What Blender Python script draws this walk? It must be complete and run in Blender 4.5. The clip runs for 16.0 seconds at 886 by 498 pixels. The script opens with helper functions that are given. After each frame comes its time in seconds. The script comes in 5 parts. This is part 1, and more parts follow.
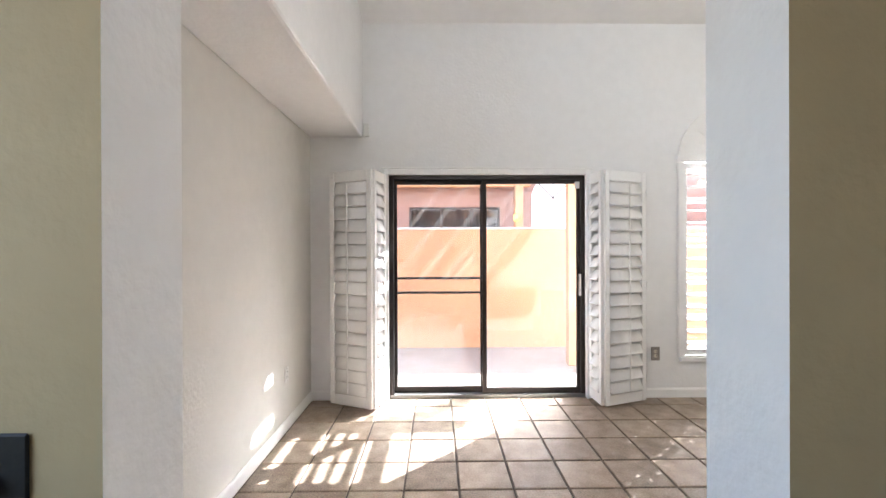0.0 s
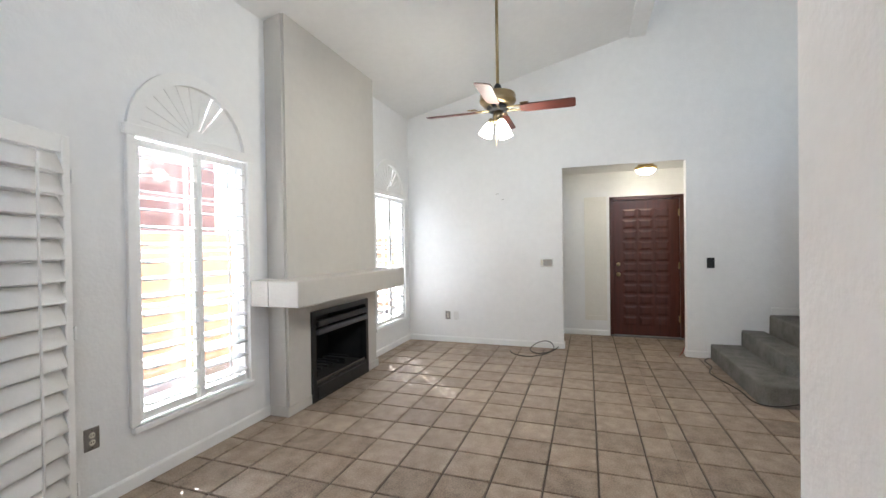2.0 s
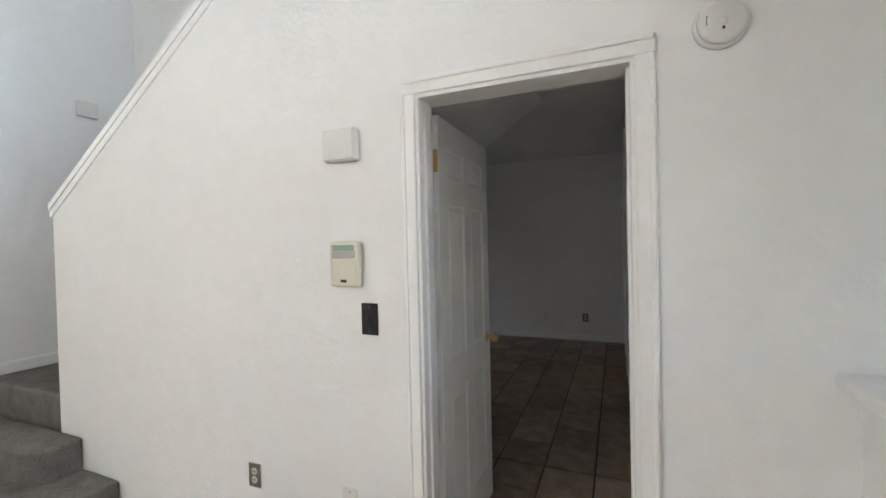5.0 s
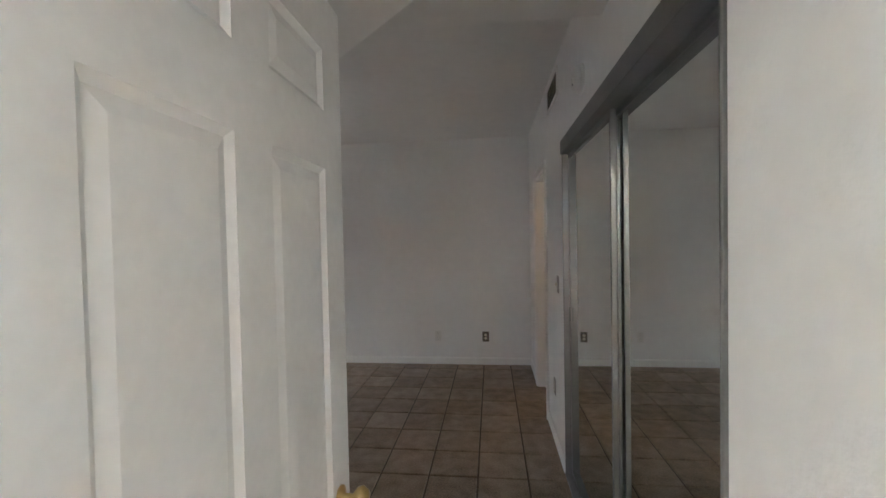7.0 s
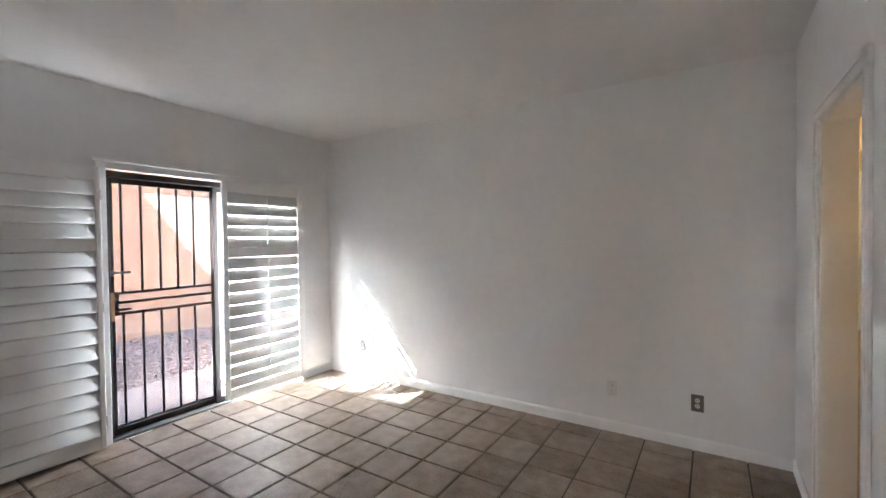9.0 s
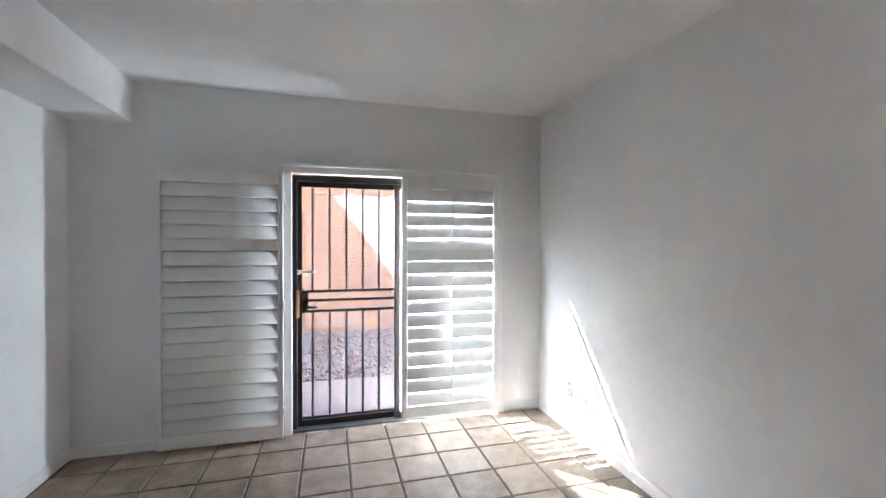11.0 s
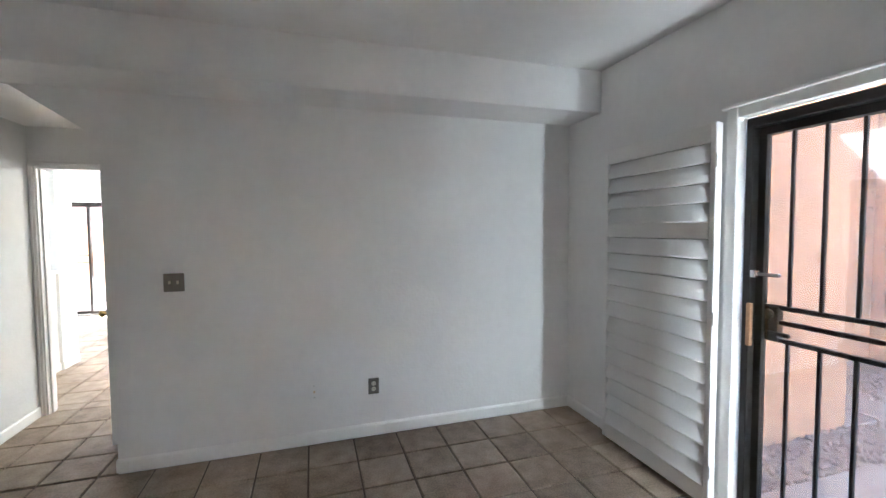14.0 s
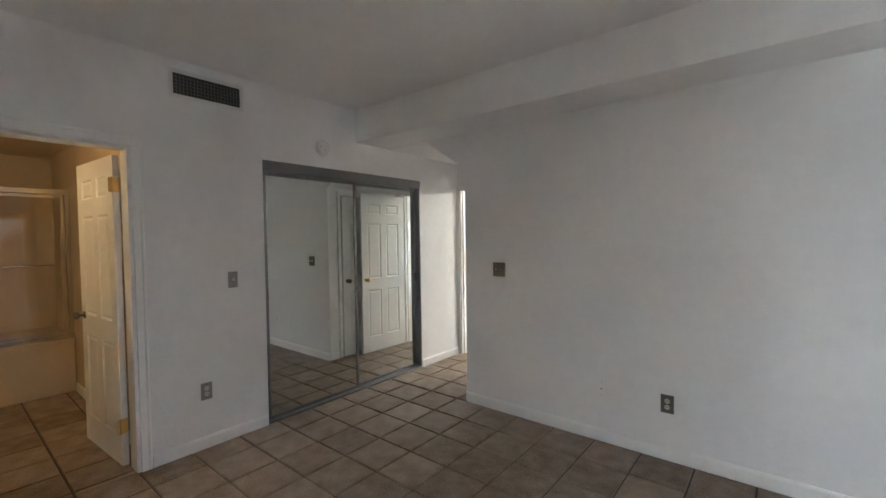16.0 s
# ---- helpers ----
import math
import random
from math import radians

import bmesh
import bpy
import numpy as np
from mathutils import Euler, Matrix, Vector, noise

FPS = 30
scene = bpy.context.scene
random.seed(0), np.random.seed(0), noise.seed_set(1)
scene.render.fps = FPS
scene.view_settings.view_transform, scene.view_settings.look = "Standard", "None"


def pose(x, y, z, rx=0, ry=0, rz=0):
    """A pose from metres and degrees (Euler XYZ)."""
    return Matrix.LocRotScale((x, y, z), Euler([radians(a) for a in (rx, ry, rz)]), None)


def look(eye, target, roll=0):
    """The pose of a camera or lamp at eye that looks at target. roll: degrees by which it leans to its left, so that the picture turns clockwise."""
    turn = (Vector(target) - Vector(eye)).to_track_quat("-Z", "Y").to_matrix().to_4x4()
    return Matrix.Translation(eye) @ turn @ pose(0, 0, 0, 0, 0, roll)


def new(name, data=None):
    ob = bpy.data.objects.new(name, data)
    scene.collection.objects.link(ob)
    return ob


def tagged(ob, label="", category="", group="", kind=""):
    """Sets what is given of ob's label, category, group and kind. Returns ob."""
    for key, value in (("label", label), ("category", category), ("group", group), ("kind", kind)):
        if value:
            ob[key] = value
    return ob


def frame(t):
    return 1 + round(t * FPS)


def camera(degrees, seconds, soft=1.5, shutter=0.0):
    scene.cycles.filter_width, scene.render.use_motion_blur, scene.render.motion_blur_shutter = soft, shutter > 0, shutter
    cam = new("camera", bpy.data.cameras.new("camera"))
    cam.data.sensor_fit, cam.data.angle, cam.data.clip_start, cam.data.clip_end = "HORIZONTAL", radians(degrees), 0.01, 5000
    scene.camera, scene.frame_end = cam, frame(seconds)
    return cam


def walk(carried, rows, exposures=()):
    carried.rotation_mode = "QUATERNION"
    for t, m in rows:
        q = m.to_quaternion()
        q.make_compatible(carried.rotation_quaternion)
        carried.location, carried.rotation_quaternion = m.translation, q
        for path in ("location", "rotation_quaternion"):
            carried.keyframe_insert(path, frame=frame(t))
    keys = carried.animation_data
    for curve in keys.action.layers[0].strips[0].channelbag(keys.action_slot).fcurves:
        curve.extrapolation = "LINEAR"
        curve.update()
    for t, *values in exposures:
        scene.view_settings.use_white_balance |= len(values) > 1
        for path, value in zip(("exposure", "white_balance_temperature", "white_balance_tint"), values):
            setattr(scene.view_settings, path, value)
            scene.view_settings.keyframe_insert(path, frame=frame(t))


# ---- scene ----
cam = camera(93.3, 16.0)
PATH = [
    (0, (0.791, 0.543, 1.369), (0.82, 2.543, 1.366), -0.2),
    (0.5, (0.755, 0.872, 1.386), (1.326, 2.79, 1.381), -0.1),
    (1, (0.85, 1.207, 1.447), (1.965, 2.867, 1.421), -0.3),
    (1.5, (1.001, 1.53, 1.472), (2.604, 2.725, 1.44), -0.5),
    (2, (1.23, 1.712, 1.453), (3.12, 2.363, 1.436), -0.8),
    (2.5, (1.558, 1.864, 1.476), (3.551, 2.028, 1.454), -0.9),
    (3, (1.884, 1.981, 1.508), (3.857, 1.653, 1.472), -0.8),
    (3.5, (2.196, 1.969, 1.492), (3.997, 1.099, 1.454), -1.0),
    (4, (2.488, 1.785, 1.499), (4.042, 0.526, 1.461), -1.1),
    (4.5, (2.748, 1.505, 1.499), (3.918, -0.117, 1.466), -0.9),
    (5, (2.961, 1.159, 1.489), (3.728, -0.688, 1.454), -1.3),
    (5.2, (3.02, 1.013, 1.5), (3.69, -0.871, 1.459), -1.0),
    (7.3, (3.321, -0.452, 1.506), (3.54, -2.439, 1.46), -1.2),
    (7.5, (3.317, -0.585, 1.51), (3.577, -2.568, 1.465), -1.3),
    (8, (3.297, -0.994, 1.498), (3.817, -2.925, 1.462), -1.2),
    (8.5, (3.284, -1.392, 1.493), (4.1, -3.218, 1.458), -0.8),
    (9, (3.306, -1.805, 1.503), (4.389, -3.486, 1.466), -0.7),
    (9.2, (3.35, -1.953, 1.512), (4.548, -3.554, 1.473), -0.6),
    (11.5, (3.745, -3.817, 1.521), (5.744, -3.871, 1.478), -0.0),
    (12, (3.951, -4.225, 1.561), (5.895, -3.758, 1.488), -0.4),
    (12.5, (4.179, -4.389, 1.532), (5.965, -3.492, 1.46), -0.2),
    (13, (4.42, -4.544, 1.515), (5.958, -3.267, 1.448), -0.2),
    (13.5, (4.718, -4.714, 1.519), (5.843, -3.062, 1.446), -0.3),
    (14, (5.038, -4.669, 1.53), (5.635, -2.762, 1.432), -0.4),
    (14.5, (5.287, -4.645, 1.465), (5.331, -2.646, 1.41), -0.6),
    (15, (5.572, -4.584, 1.496), (5.024, -2.662, 1.434), -1.0),
    (15.5, (5.782, -4.6, 1.49), (4.801, -2.859, 1.419), -0.8),
    (16, (6.032, -4.604, 1.48), (4.769, -3.054, 1.419), -0.8),
]
walk(cam, [(t, look(eye, target, roll)) for t, eye, target, roll in PATH], [(0, 2.8, 5900, 10), (1.5, 2.6, 5700, 9), (3, 2.7, 5600, 6), (5.2, 3.0, 5600, 6), (7.5, 4.65, 5700, 6), (9, 4.9, 5700, 8), (11.5, 4.95, 5450, 5), (13, 4.9, 5450, 5), (14.5, 4.8, 5550, 5), (16, 4.6, 5750, 6)])

# ---------------------------------------------------------------- world and light
# powers of the added fill lamps
LOFT, KITCHEN, BEDROOM = 9, 0.48, 13
TO_SUN = Vector((0.81, 0.74, 1.0)).normalized()
world = bpy.data.worlds.new("sky")
scene.world = world
world.use_nodes = True
wn = world.node_tree
sky = wn.nodes.new("ShaderNodeTexSky")
sky.sky_type = 'NISHITA'
sky.sun_disc = False
sky.sun_elevation = math.asin(TO_SUN.z)
sky.sun_rotation = math.atan2(TO_SUN.x, TO_SUN.y)
wn.nodes["Background"].inputs["Strength"].default_value = 0.14
wn.links.new(sky.outputs["Color"], wn.nodes["Background"].inputs["Color"])

sun = new("sun", bpy.data.lights.new("sun", "SUN"))
sun.data.energy, sun.data.angle, sun.data.color = 5.0, radians(0.5), (1.0, 0.97, 0.93)
sun.matrix_world = look((20, 15, 20), (20 - TO_SUN.x, 15 - TO_SUN.y, 20 - TO_SUN.z))


def lamp(name, place, power, colour, size):
    ob = new(name, bpy.data.lights.new(name, "POINT"))
    ob.data.energy, ob.data.color, ob.data.shadow_soft_size = power, colour, size
    ob.location = place
    return ob


def fill_light(name, place, towards, w, h, power):
    """An added area lamp that fills a room with sky-like light from an opening."""
    ob = new(name, bpy.data.lights.new(name, "AREA"))
    ob.data.shape, ob.data.size, ob.data.size_y, ob.data.energy, ob.data.color = 'RECTANGLE', w, h, power, (1.0, 0.985, 0.96)
    ob.matrix_world = look(place, towards)
    return ob


# loft and kitchen lamps sit in invented openings, added to brighten the living room
fill_light("loft_fill_light", (-0.40, 0.375, 3.75), (5, 0.9, 3.3), 1.1, 1.8, LOFT)
fill_light("kitchen_fill_light", (-0.40, 0.4, 1.6), (3, 0.4, 1.4), 0.95, 0.95, KITCHEN)
# extra lamp in the slider half behind the closed shutter, added to brighten the bedroom
fill_light("bedroom_fill_light", (7.16, -4.38, 1.04), (3, -4.38, 1.04), 0.74, 1.86, BEDROOM)


# ---------------------------------------------------------------- materials
def material(name, base, rough=0.6, metal=0.0, spread=0.06, scale=3.0, bump=0.0, bump_scale=60.0, spec=0.5, second=None, per_piece=0.0):
    """Base colour with two scales of variation, and fine relief."""
    m = bpy.data.materials.new(name)
    m.use_nodes = True
    nt, b = m.node_tree, m.node_tree.nodes["Principled BSDF"]
    b.inputs["Roughness"].default_value, b.inputs["Metallic"].default_value = rough, metal
    b.inputs["Specular IOR Level"].default_value = spec
    co = nt.nodes.new("ShaderNodeTexCoord")
    big, fine = nt.nodes.new("ShaderNodeTexNoise"), nt.nodes.new("ShaderNodeTexNoise")
    big.inputs["Scale"].default_value, fine.inputs["Scale"].default_value = scale, scale * 11
    big.inputs["Detail"].default_value = fine.inputs["Detail"].default_value = 3
    geo = nt.nodes.new("ShaderNodeNewGeometry")
    for t in (big, fine):
        nt.links.new(geo.outputs["Position"], t.inputs["Vector"])
    add = nt.nodes.new("ShaderNodeMath")
    add.operation = 'ADD'
    nt.links.new(big.outputs["Fac"], add.inputs[0])
    nt.links.new(fine.outputs["Fac"], add.inputs[1])
    fac = add.outputs[0]
    if per_piece:
        info, mul, ad2 = nt.nodes.new("ShaderNodeObjectInfo"), nt.nodes.new("ShaderNodeMath"), nt.nodes.new("ShaderNodeMath")
        mul.operation, mul.inputs[1].default_value, ad2.operation = 'MULTIPLY_ADD', per_piece, 'ADD'
        mul.inputs[2].default_value = -per_piece / 2
        nt.links.new(info.outputs["Random"], mul.inputs[0])
        nt.links.new(fac, ad2.inputs[0])
        nt.links.new(mul.outputs[0], ad2.inputs[1])
        fac = ad2.outputs[0]
    ramp = nt.nodes.new("ShaderNodeMapRange")
    ramp.inputs["From Min"].default_value, ramp.inputs["From Max"].default_value = 0.6, 1.4
    nt.links.new(fac, ramp.inputs["Value"])
    mix = nt.nodes.new("ShaderNodeMix")
    mix.data_type = 'RGBA'
    low = [c * (1 - spread * 2) for c in base] if second is None else second
    mix.inputs["A"].default_value = (*low, 1)
    mix.inputs["B"].default_value = (*[min(1, c * (1 + spread)) for c in base], 1)
    nt.links.new(ramp.outputs["Result"], mix.inputs["Factor"])
    nt.links.new(mix.outputs["Result"], b.inputs["Base Color"])
    if bump:
        n2, bu = nt.nodes.new("ShaderNodeTexNoise"), nt.nodes.new("ShaderNodeBump")
        n2.inputs["Scale"].default_value, n2.inputs["Detail"].default_value = bump_scale, 4
        bu.inputs["Strength"].default_value, bu.inputs["Distance"].default_value = bump, 0.01
        nt.links.new(geo.outputs["Position"], n2.inputs["Vector"])
        nt.links.new(n2.outputs["Fac"], bu.inputs["Height"])
        nt.links.new(bu.outputs["Normal"], b.inputs["Normal"])
    return m


def wood(name, dark, light, axis, rough=0.35, scale=14.0):
    m = material(name, light, rough, spread=0.1)
    nt, b = m.node_tree, m.node_tree.nodes["Principled BSDF"]
    wave, mapping, mix = nt.nodes.new("ShaderNodeTexNoise"), nt.nodes.new("ShaderNodeMapping"), nt.nodes.new("ShaderNodeMix")
    stretch = [scale] * 3
    stretch[axis] = scale * 0.06
    mapping.inputs["Scale"].default_value = stretch
    wave.inputs["Scale"].default_value, wave.inputs["Detail"].default_value = 2.0, 6
    co = nt.nodes.new("ShaderNodeTexCoord")
    nt.links.new(co.outputs["Object"], mapping.inputs["Vector"])
    nt.links.new(mapping.outputs["Vector"], wave.inputs["Vector"])
    mix.data_type = 'RGBA'
    mix.inputs["A"].default_value, mix.inputs["B"].default_value = (*dark, 1), (*light, 1)
    nt.links.new(wave.outputs["Fac"], mix.inputs["Factor"])
    nt.links.new(mix.outputs["Result"], b.inputs["Base Color"])
    return m


def glass(name, tint=(1, 1, 1), rough=0.0):
    m = bpy.data.materials.new(name)
    m.use_nodes = True
    b = m.node_tree.nodes["Principled BSDF"]
    b.inputs["Base Color"].default_value = (*tint, 1)
    b.inputs["Transmission Weight"].default_value, b.inputs["Roughness"].default_value, b.inputs["IOR"].default_value = 1, rough, 1.45
    return m


def glow(name, colour, strength):
    m = bpy.data.materials.new(name)
    m.use_nodes = True
    b = m.node_tree.nodes["Principled BSDF"]
    b.inputs["Base Color"].default_value = (*colour, 1)
    b.inputs["Emission Color"].default_value, b.inputs["Emission Strength"].default_value = (*colour, 1), strength
    return m


WHITE = material("white_wall_paint", (0.88, 0.875, 0.865), 0.75, spread=0.02, scale=1.2, bump=0.22, bump_scale=45, spec=0.25)
CEIL = material("white_ceiling_paint", (0.88, 0.875, 0.865), 0.85, spread=0.02, scale=1.2, bump=0.12, bump_scale=60, spec=0.2)
GREIGE = material("greige_wall_paint", (0.58, 0.55, 0.505), 0.75, spread=0.025, scale=1.2, bump=0.2, bump_scale=45, spec=0.25)
# the greige again, lightened to carry sun bounced off the floor
BOUNCE_GREIGE = material("greige_paint_with_bounce_light", (0.72, 0.70, 0.655), 0.75, spread=0.025, scale=1.2, bump=0.2, bump_scale=45, spec=0.25)
YELLOW = material("tan_kitchen_paint", (0.45, 0.355, 0.20), 0.7, spread=0.03, scale=1.2, bump=0.25, bump_scale=40, spec=0.3)
CREAM = material("cream_panel_paint", (0.83, 0.80, 0.73), 0.5, spread=0.03, scale=4, bump=0.04, bump_scale=30)
TRIM = material("white_trim_paint", (0.91, 0.905, 0.89), 0.4, spread=0.02, scale=5, bump=0.03, bump_scale=30)
SHUT = material("white_shutter_paint", (0.89, 0.88, 0.86), 0.38, spread=0.02, scale=6, bump=0.03, bump_scale=25)
DOORW = material("white_door_paint", (0.88, 0.88, 0.86), 0.42, spread=0.03, scale=4, bump=0.05, bump_scale=50)
TILE = material("beige_stone_tile", (0.385, 0.305, 0.232), 0.5, spec=0.25, spread=0.2, scale=9, bump=0.10, bump_scale=22, second=(0.165, 0.122, 0.09), per_piece=0.30)
GROUT = material("brown_grout", (0.105, 0.080, 0.063), 0.9, spread=0.2, scale=6, bump=0.3, bump_scale=90)
CARPET = material("grey_carpet", (0.25, 0.24, 0.22), 0.95, spread=0.22, scale=9, bump=0.9, bump_scale=240, spec=0.1)
BRONZE = material("dark_bronze_metal", (0.035, 0.03, 0.028), 0.4, 0.5, spread=0.15, scale=10)
BLACK = material("black_metal", (0.02, 0.02, 0.02), 0.45, 0.3, spread=0.2, scale=12)
SOOT = material("firebox_soot", (0.015, 0.014, 0.013), 0.85, spread=0.3, scale=9, bump=0.4)
BRASS = material("brass", (0.72, 0.52, 0.22), 0.28, 1.0, spread=0.08, scale=20)
ABRASS = material("antique_brass", (0.42, 0.33, 0.18), 0.3, 1.0, spread=0.15, scale=20)
PEWTER = material("pewter", (0.17, 0.155, 0.135), 0.4, 0.9, spread=0.12, scale=25)
ALU = material("grey_aluminium", (0.24, 0.24, 0.24), 0.42, 0.8, spread=0.06, scale=8)
CHROME = material("chrome", (0.75, 0.75, 0.75), 0.15, 1.0, spread=0.03, scale=8)
PLASTIC = material("white_plastic", (0.78, 0.77, 0.74), 0.4, spread=0.02, scale=8)
ALMOND = material("almond_plastic", (0.70, 0.66, 0.56), 0.45, spread=0.03, scale=8)
STEEL = material("brushed_steel_plate", (0.38, 0.36, 0.34), 0.4, 0.9, spread=0.08, scale=30)
LCD = material("green_display", (0.30, 0.42, 0.32), 0.2, spread=0.05, scale=20)
DARK = material("dark_slot", (0.02, 0.02, 0.02), 0.7, spread=0.1)
CHERRY = wood("cherry_blade", (0.045, 0.010, 0.007), (0.11, 0.024, 0.014), 0, 0.55)
MAHOG = wood("mahogany_door", (0.035, 0.009, 0.006), (0.105, 0.025, 0.014), 2, 0.38)
YARDDOOR = material("tan_yard_door_paint", (0.56, 0.35, 0.17), 0.55, spread=0.06, scale=4, bump=0.05, bump_scale=30)
YARDFRAME = material("brown_yard_frame_paint", (0.34, 0.18, 0.10), 0.6, spread=0.08, scale=5, bump=0.08)
CEDAR = material("orange_timber", (0.62, 0.36, 0.20), 0.75, spread=0.12, scale=6, bump=0.2)
STUCCO = material("orange_stucco", (0.62, 0.34, 0.185), 0.9, spread=0.07, scale=1.5, bump=0.7, bump_scale=70, spec=0.15)
MAUVE = material("mauve_stucco", (0.36, 0.235, 0.20), 0.9, spread=0.08, scale=1.5, bump=0.7, bump_scale=70, spec=0.15)
LIMEW = material("white_stucco", (0.74, 0.71, 0.68), 0.9, spread=0.06, scale=1.5, bump=0.7, bump_scale=70, spec=0.15)
CONC = material("pale_concrete", (0.34, 0.29, 0.26), 0.9, spread=0.1, scale=2.0, bump=0.3, bump_scale=50, spec=0.15)
EARTH = material("desert_earth", (0.30, 0.235, 0.18), 0.95, spread=0.15, scale=1.0, bump=0.4, bump_scale=30, spec=0.1)
STONE = material("gravel_stone", (0.36, 0.28, 0.245), 0.9, spread=0.3, scale=14, bump=0.2, second=(0.16, 0.115, 0.10))
ROOFT = material("clay_roof_tile", (0.42, 0.25, 0.18), 0.8, spread=0.15, scale=5, bump=0.3)
TAN = material("tan_bathroom_paint", (0.66, 0.53, 0.36), 0.6, spread=0.03, scale=1.5, bump=0.15, bump_scale=45)
TUBM = material("almond_tub_enamel", (0.66, 0.55, 0.40), 0.25, spread=0.03, scale=3)
RUBBER = material("black_cable_rubber", (0.03, 0.027, 0.025), 0.6, spread=0.1)
GREYCABLE = material("grey_white_cable", (0.55, 0.53, 0.50), 0.5, spread=0.05)
REDWIRE = material("red_wire", (0.35, 0.02, 0.02), 0.5, spread=0.05)
LEAF = material("dark_leaf", (0.05, 0.085, 0.03), 0.6, spread=0.3, scale=20)
BARK = material("bark", (0.12, 0.085, 0.06), 0.9, spread=0.2, scale=20, bump=0.5)
GLASS = glass("window_glass")
def veil(name, share, base, colour):
    """Clear glass or a dimming tint, with a share of dull dust or wire mesh that scatters the light through."""
    m = bpy.data.materials.new(name)
    m.use_nodes = True
    nt = m.node_tree
    dust, mix, out = nt.nodes.new("ShaderNodeBsdfTranslucent"), nt.nodes.new("ShaderNodeMixShader"), nt.nodes["Material Output"]
    dust.inputs["Color"].default_value = (*colour, 1)
    if base == "glass":
        clear = nt.nodes["Principled BSDF"]
        clear.inputs["Transmission Weight"].default_value, clear.inputs["Roughness"].default_value, clear.inputs["IOR"].default_value = 1, 0.0, 1.45
        clear.inputs["Base Color"].default_value = (1, 1, 1, 1)
    else:
        clear = nt.nodes.new("ShaderNodeBsdfTransparent")
        # tint holds back the bright yard seen through the mesh
        clear.inputs["Color"].default_value = (0.56, 0.54, 0.515, 1)
    mix.inputs[0].default_value = share
    nt.links.new(clear.outputs[0], mix.inputs[1])
    nt.links.new(dust.outputs[0], mix.inputs[2])
    nt.links.new(mix.outputs[0], out.inputs["Surface"])
    return m


DUSTY = veil("dusty_glass", 0.022, "glass", (0.8, 0.78, 0.75))
MESH = veil("wire_mesh_dimming_tint", 0.08, "clear", (0.55, 0.54, 0.53))
DGLASS = glass("dark_window_glass", (0.35, 0.36, 0.38))
FROST = glow("lit_frosted_glass", (1.0, 0.92, 0.78), 3.5)
DOME = glow("lit_dome_glass", (1.0, 0.86, 0.62), 5.0)
MIRROR = bpy.data.materials.new("mirror")
MIRROR.use_nodes = True
_b = MIRROR.node_tree.nodes["Principled BSDF"]
_b.inputs["Base Color"].default_value, _b.inputs["Metallic"].default_value, _b.inputs["Roughness"].default_value = (0.80, 0.83, 0.81, 1), 1, 0.015


# ---------------------------------------------------------------- building helpers
def mesh_of(name, bm, mats, smooth=False):
    me = bpy.data.meshes.new(name)
    bm.normal_update()
    bm.to_mesh(me)
    bm.free()
    for m in (mats if isinstance(mats, (list, tuple)) else [mats]):
        me.materials.append(m)
    if smooth:
        for p in me.polygons:
            p.use_smooth = True
    return me


def part(name, bm, mats, parent=None, label="", smooth=False, at=None):
    """One bmesh (or a ready mesh) as ONE mesh object, under a thing or a part."""
    me = bm if isinstance(bm, bpy.types.Mesh) else mesh_of(name, bm, mats, smooth)
    ob = new(name, me)
    if parent is not None:
        ob.parent = parent
    if at is not None:
        ob.matrix_basis = at
    return tagged(ob, label)


def thing(name, m, label, category, group=""):
    ob = new(name)
    ob.empty_display_size = 0.1
    ob.matrix_basis = m
    return tagged(ob, label, category, group)


def structure(name, bm, mats, label="", category="", smooth=False):
    return tagged(part(name, bm, mats, None, label, smooth), "", category, "", "structure")


def box(x0, y0, z0, x1, y1, z1, bevel=0.0, seg=2, bm=None):
    own = bm is None
    b2 = bmesh.new()
    bmesh.ops.create_cube(b2, size=1, matrix=Matrix.Translation(((x0 + x1) / 2, (y0 + y1) / 2, (z0 + z1) / 2)) @ Matrix.Diagonal((abs(x1 - x0), abs(y1 - y0), abs(z1 - z0), 1)))
    if bevel:
        bmesh.ops.bevel(b2, geom=b2.edges[:], offset=bevel, segments=seg, profile=0.5, affect='EDGES', clamp_overlap=True)
    if own:
        return b2
    merge(bm, b2)
    return bm


def merge(bm, b2):
    me = bpy.data.meshes.new("tmp")
    b2.to_mesh(me)
    b2.free()
    bm.from_mesh(me)
    bpy.data.meshes.remove(me)


def lathe(profile, seg=24, m=None):
    """Turned solid from (radius, z) pairs."""
    bm = bmesh.new()
    rings = []
    for r, z in profile:
        rings.append([bm.verts.new((r * math.cos(2 * math.pi * i / seg), r * math.sin(2 * math.pi * i / seg), z)) for i in range(seg)])
    for a, b in zip(rings, rings[1:]):
        for i in range(seg):
            bm.faces.new((a[i], a[(i + 1) % seg], b[(i + 1) % seg], b[i]))
    bm.faces.new(rings[0][::-1])
    bm.faces.new(rings[-1])
    bmesh.ops.recalc_face_normals(bm, faces=bm.faces[:])
    if m is not None:
        bm.transform(m)
    return bm


def rod(a, b, r, seg=10, bm=None):
    a, b = Vector(a), Vector(b)
    d = b - a
    b2 = lathe([(r, 0), (r, d.length)], seg, Matrix.Translation(a) @ d.to_track_quat("Z", "Y").to_matrix().to_4x4())
    if bm is None:
        return b2
    merge(bm, b2)
    return bm


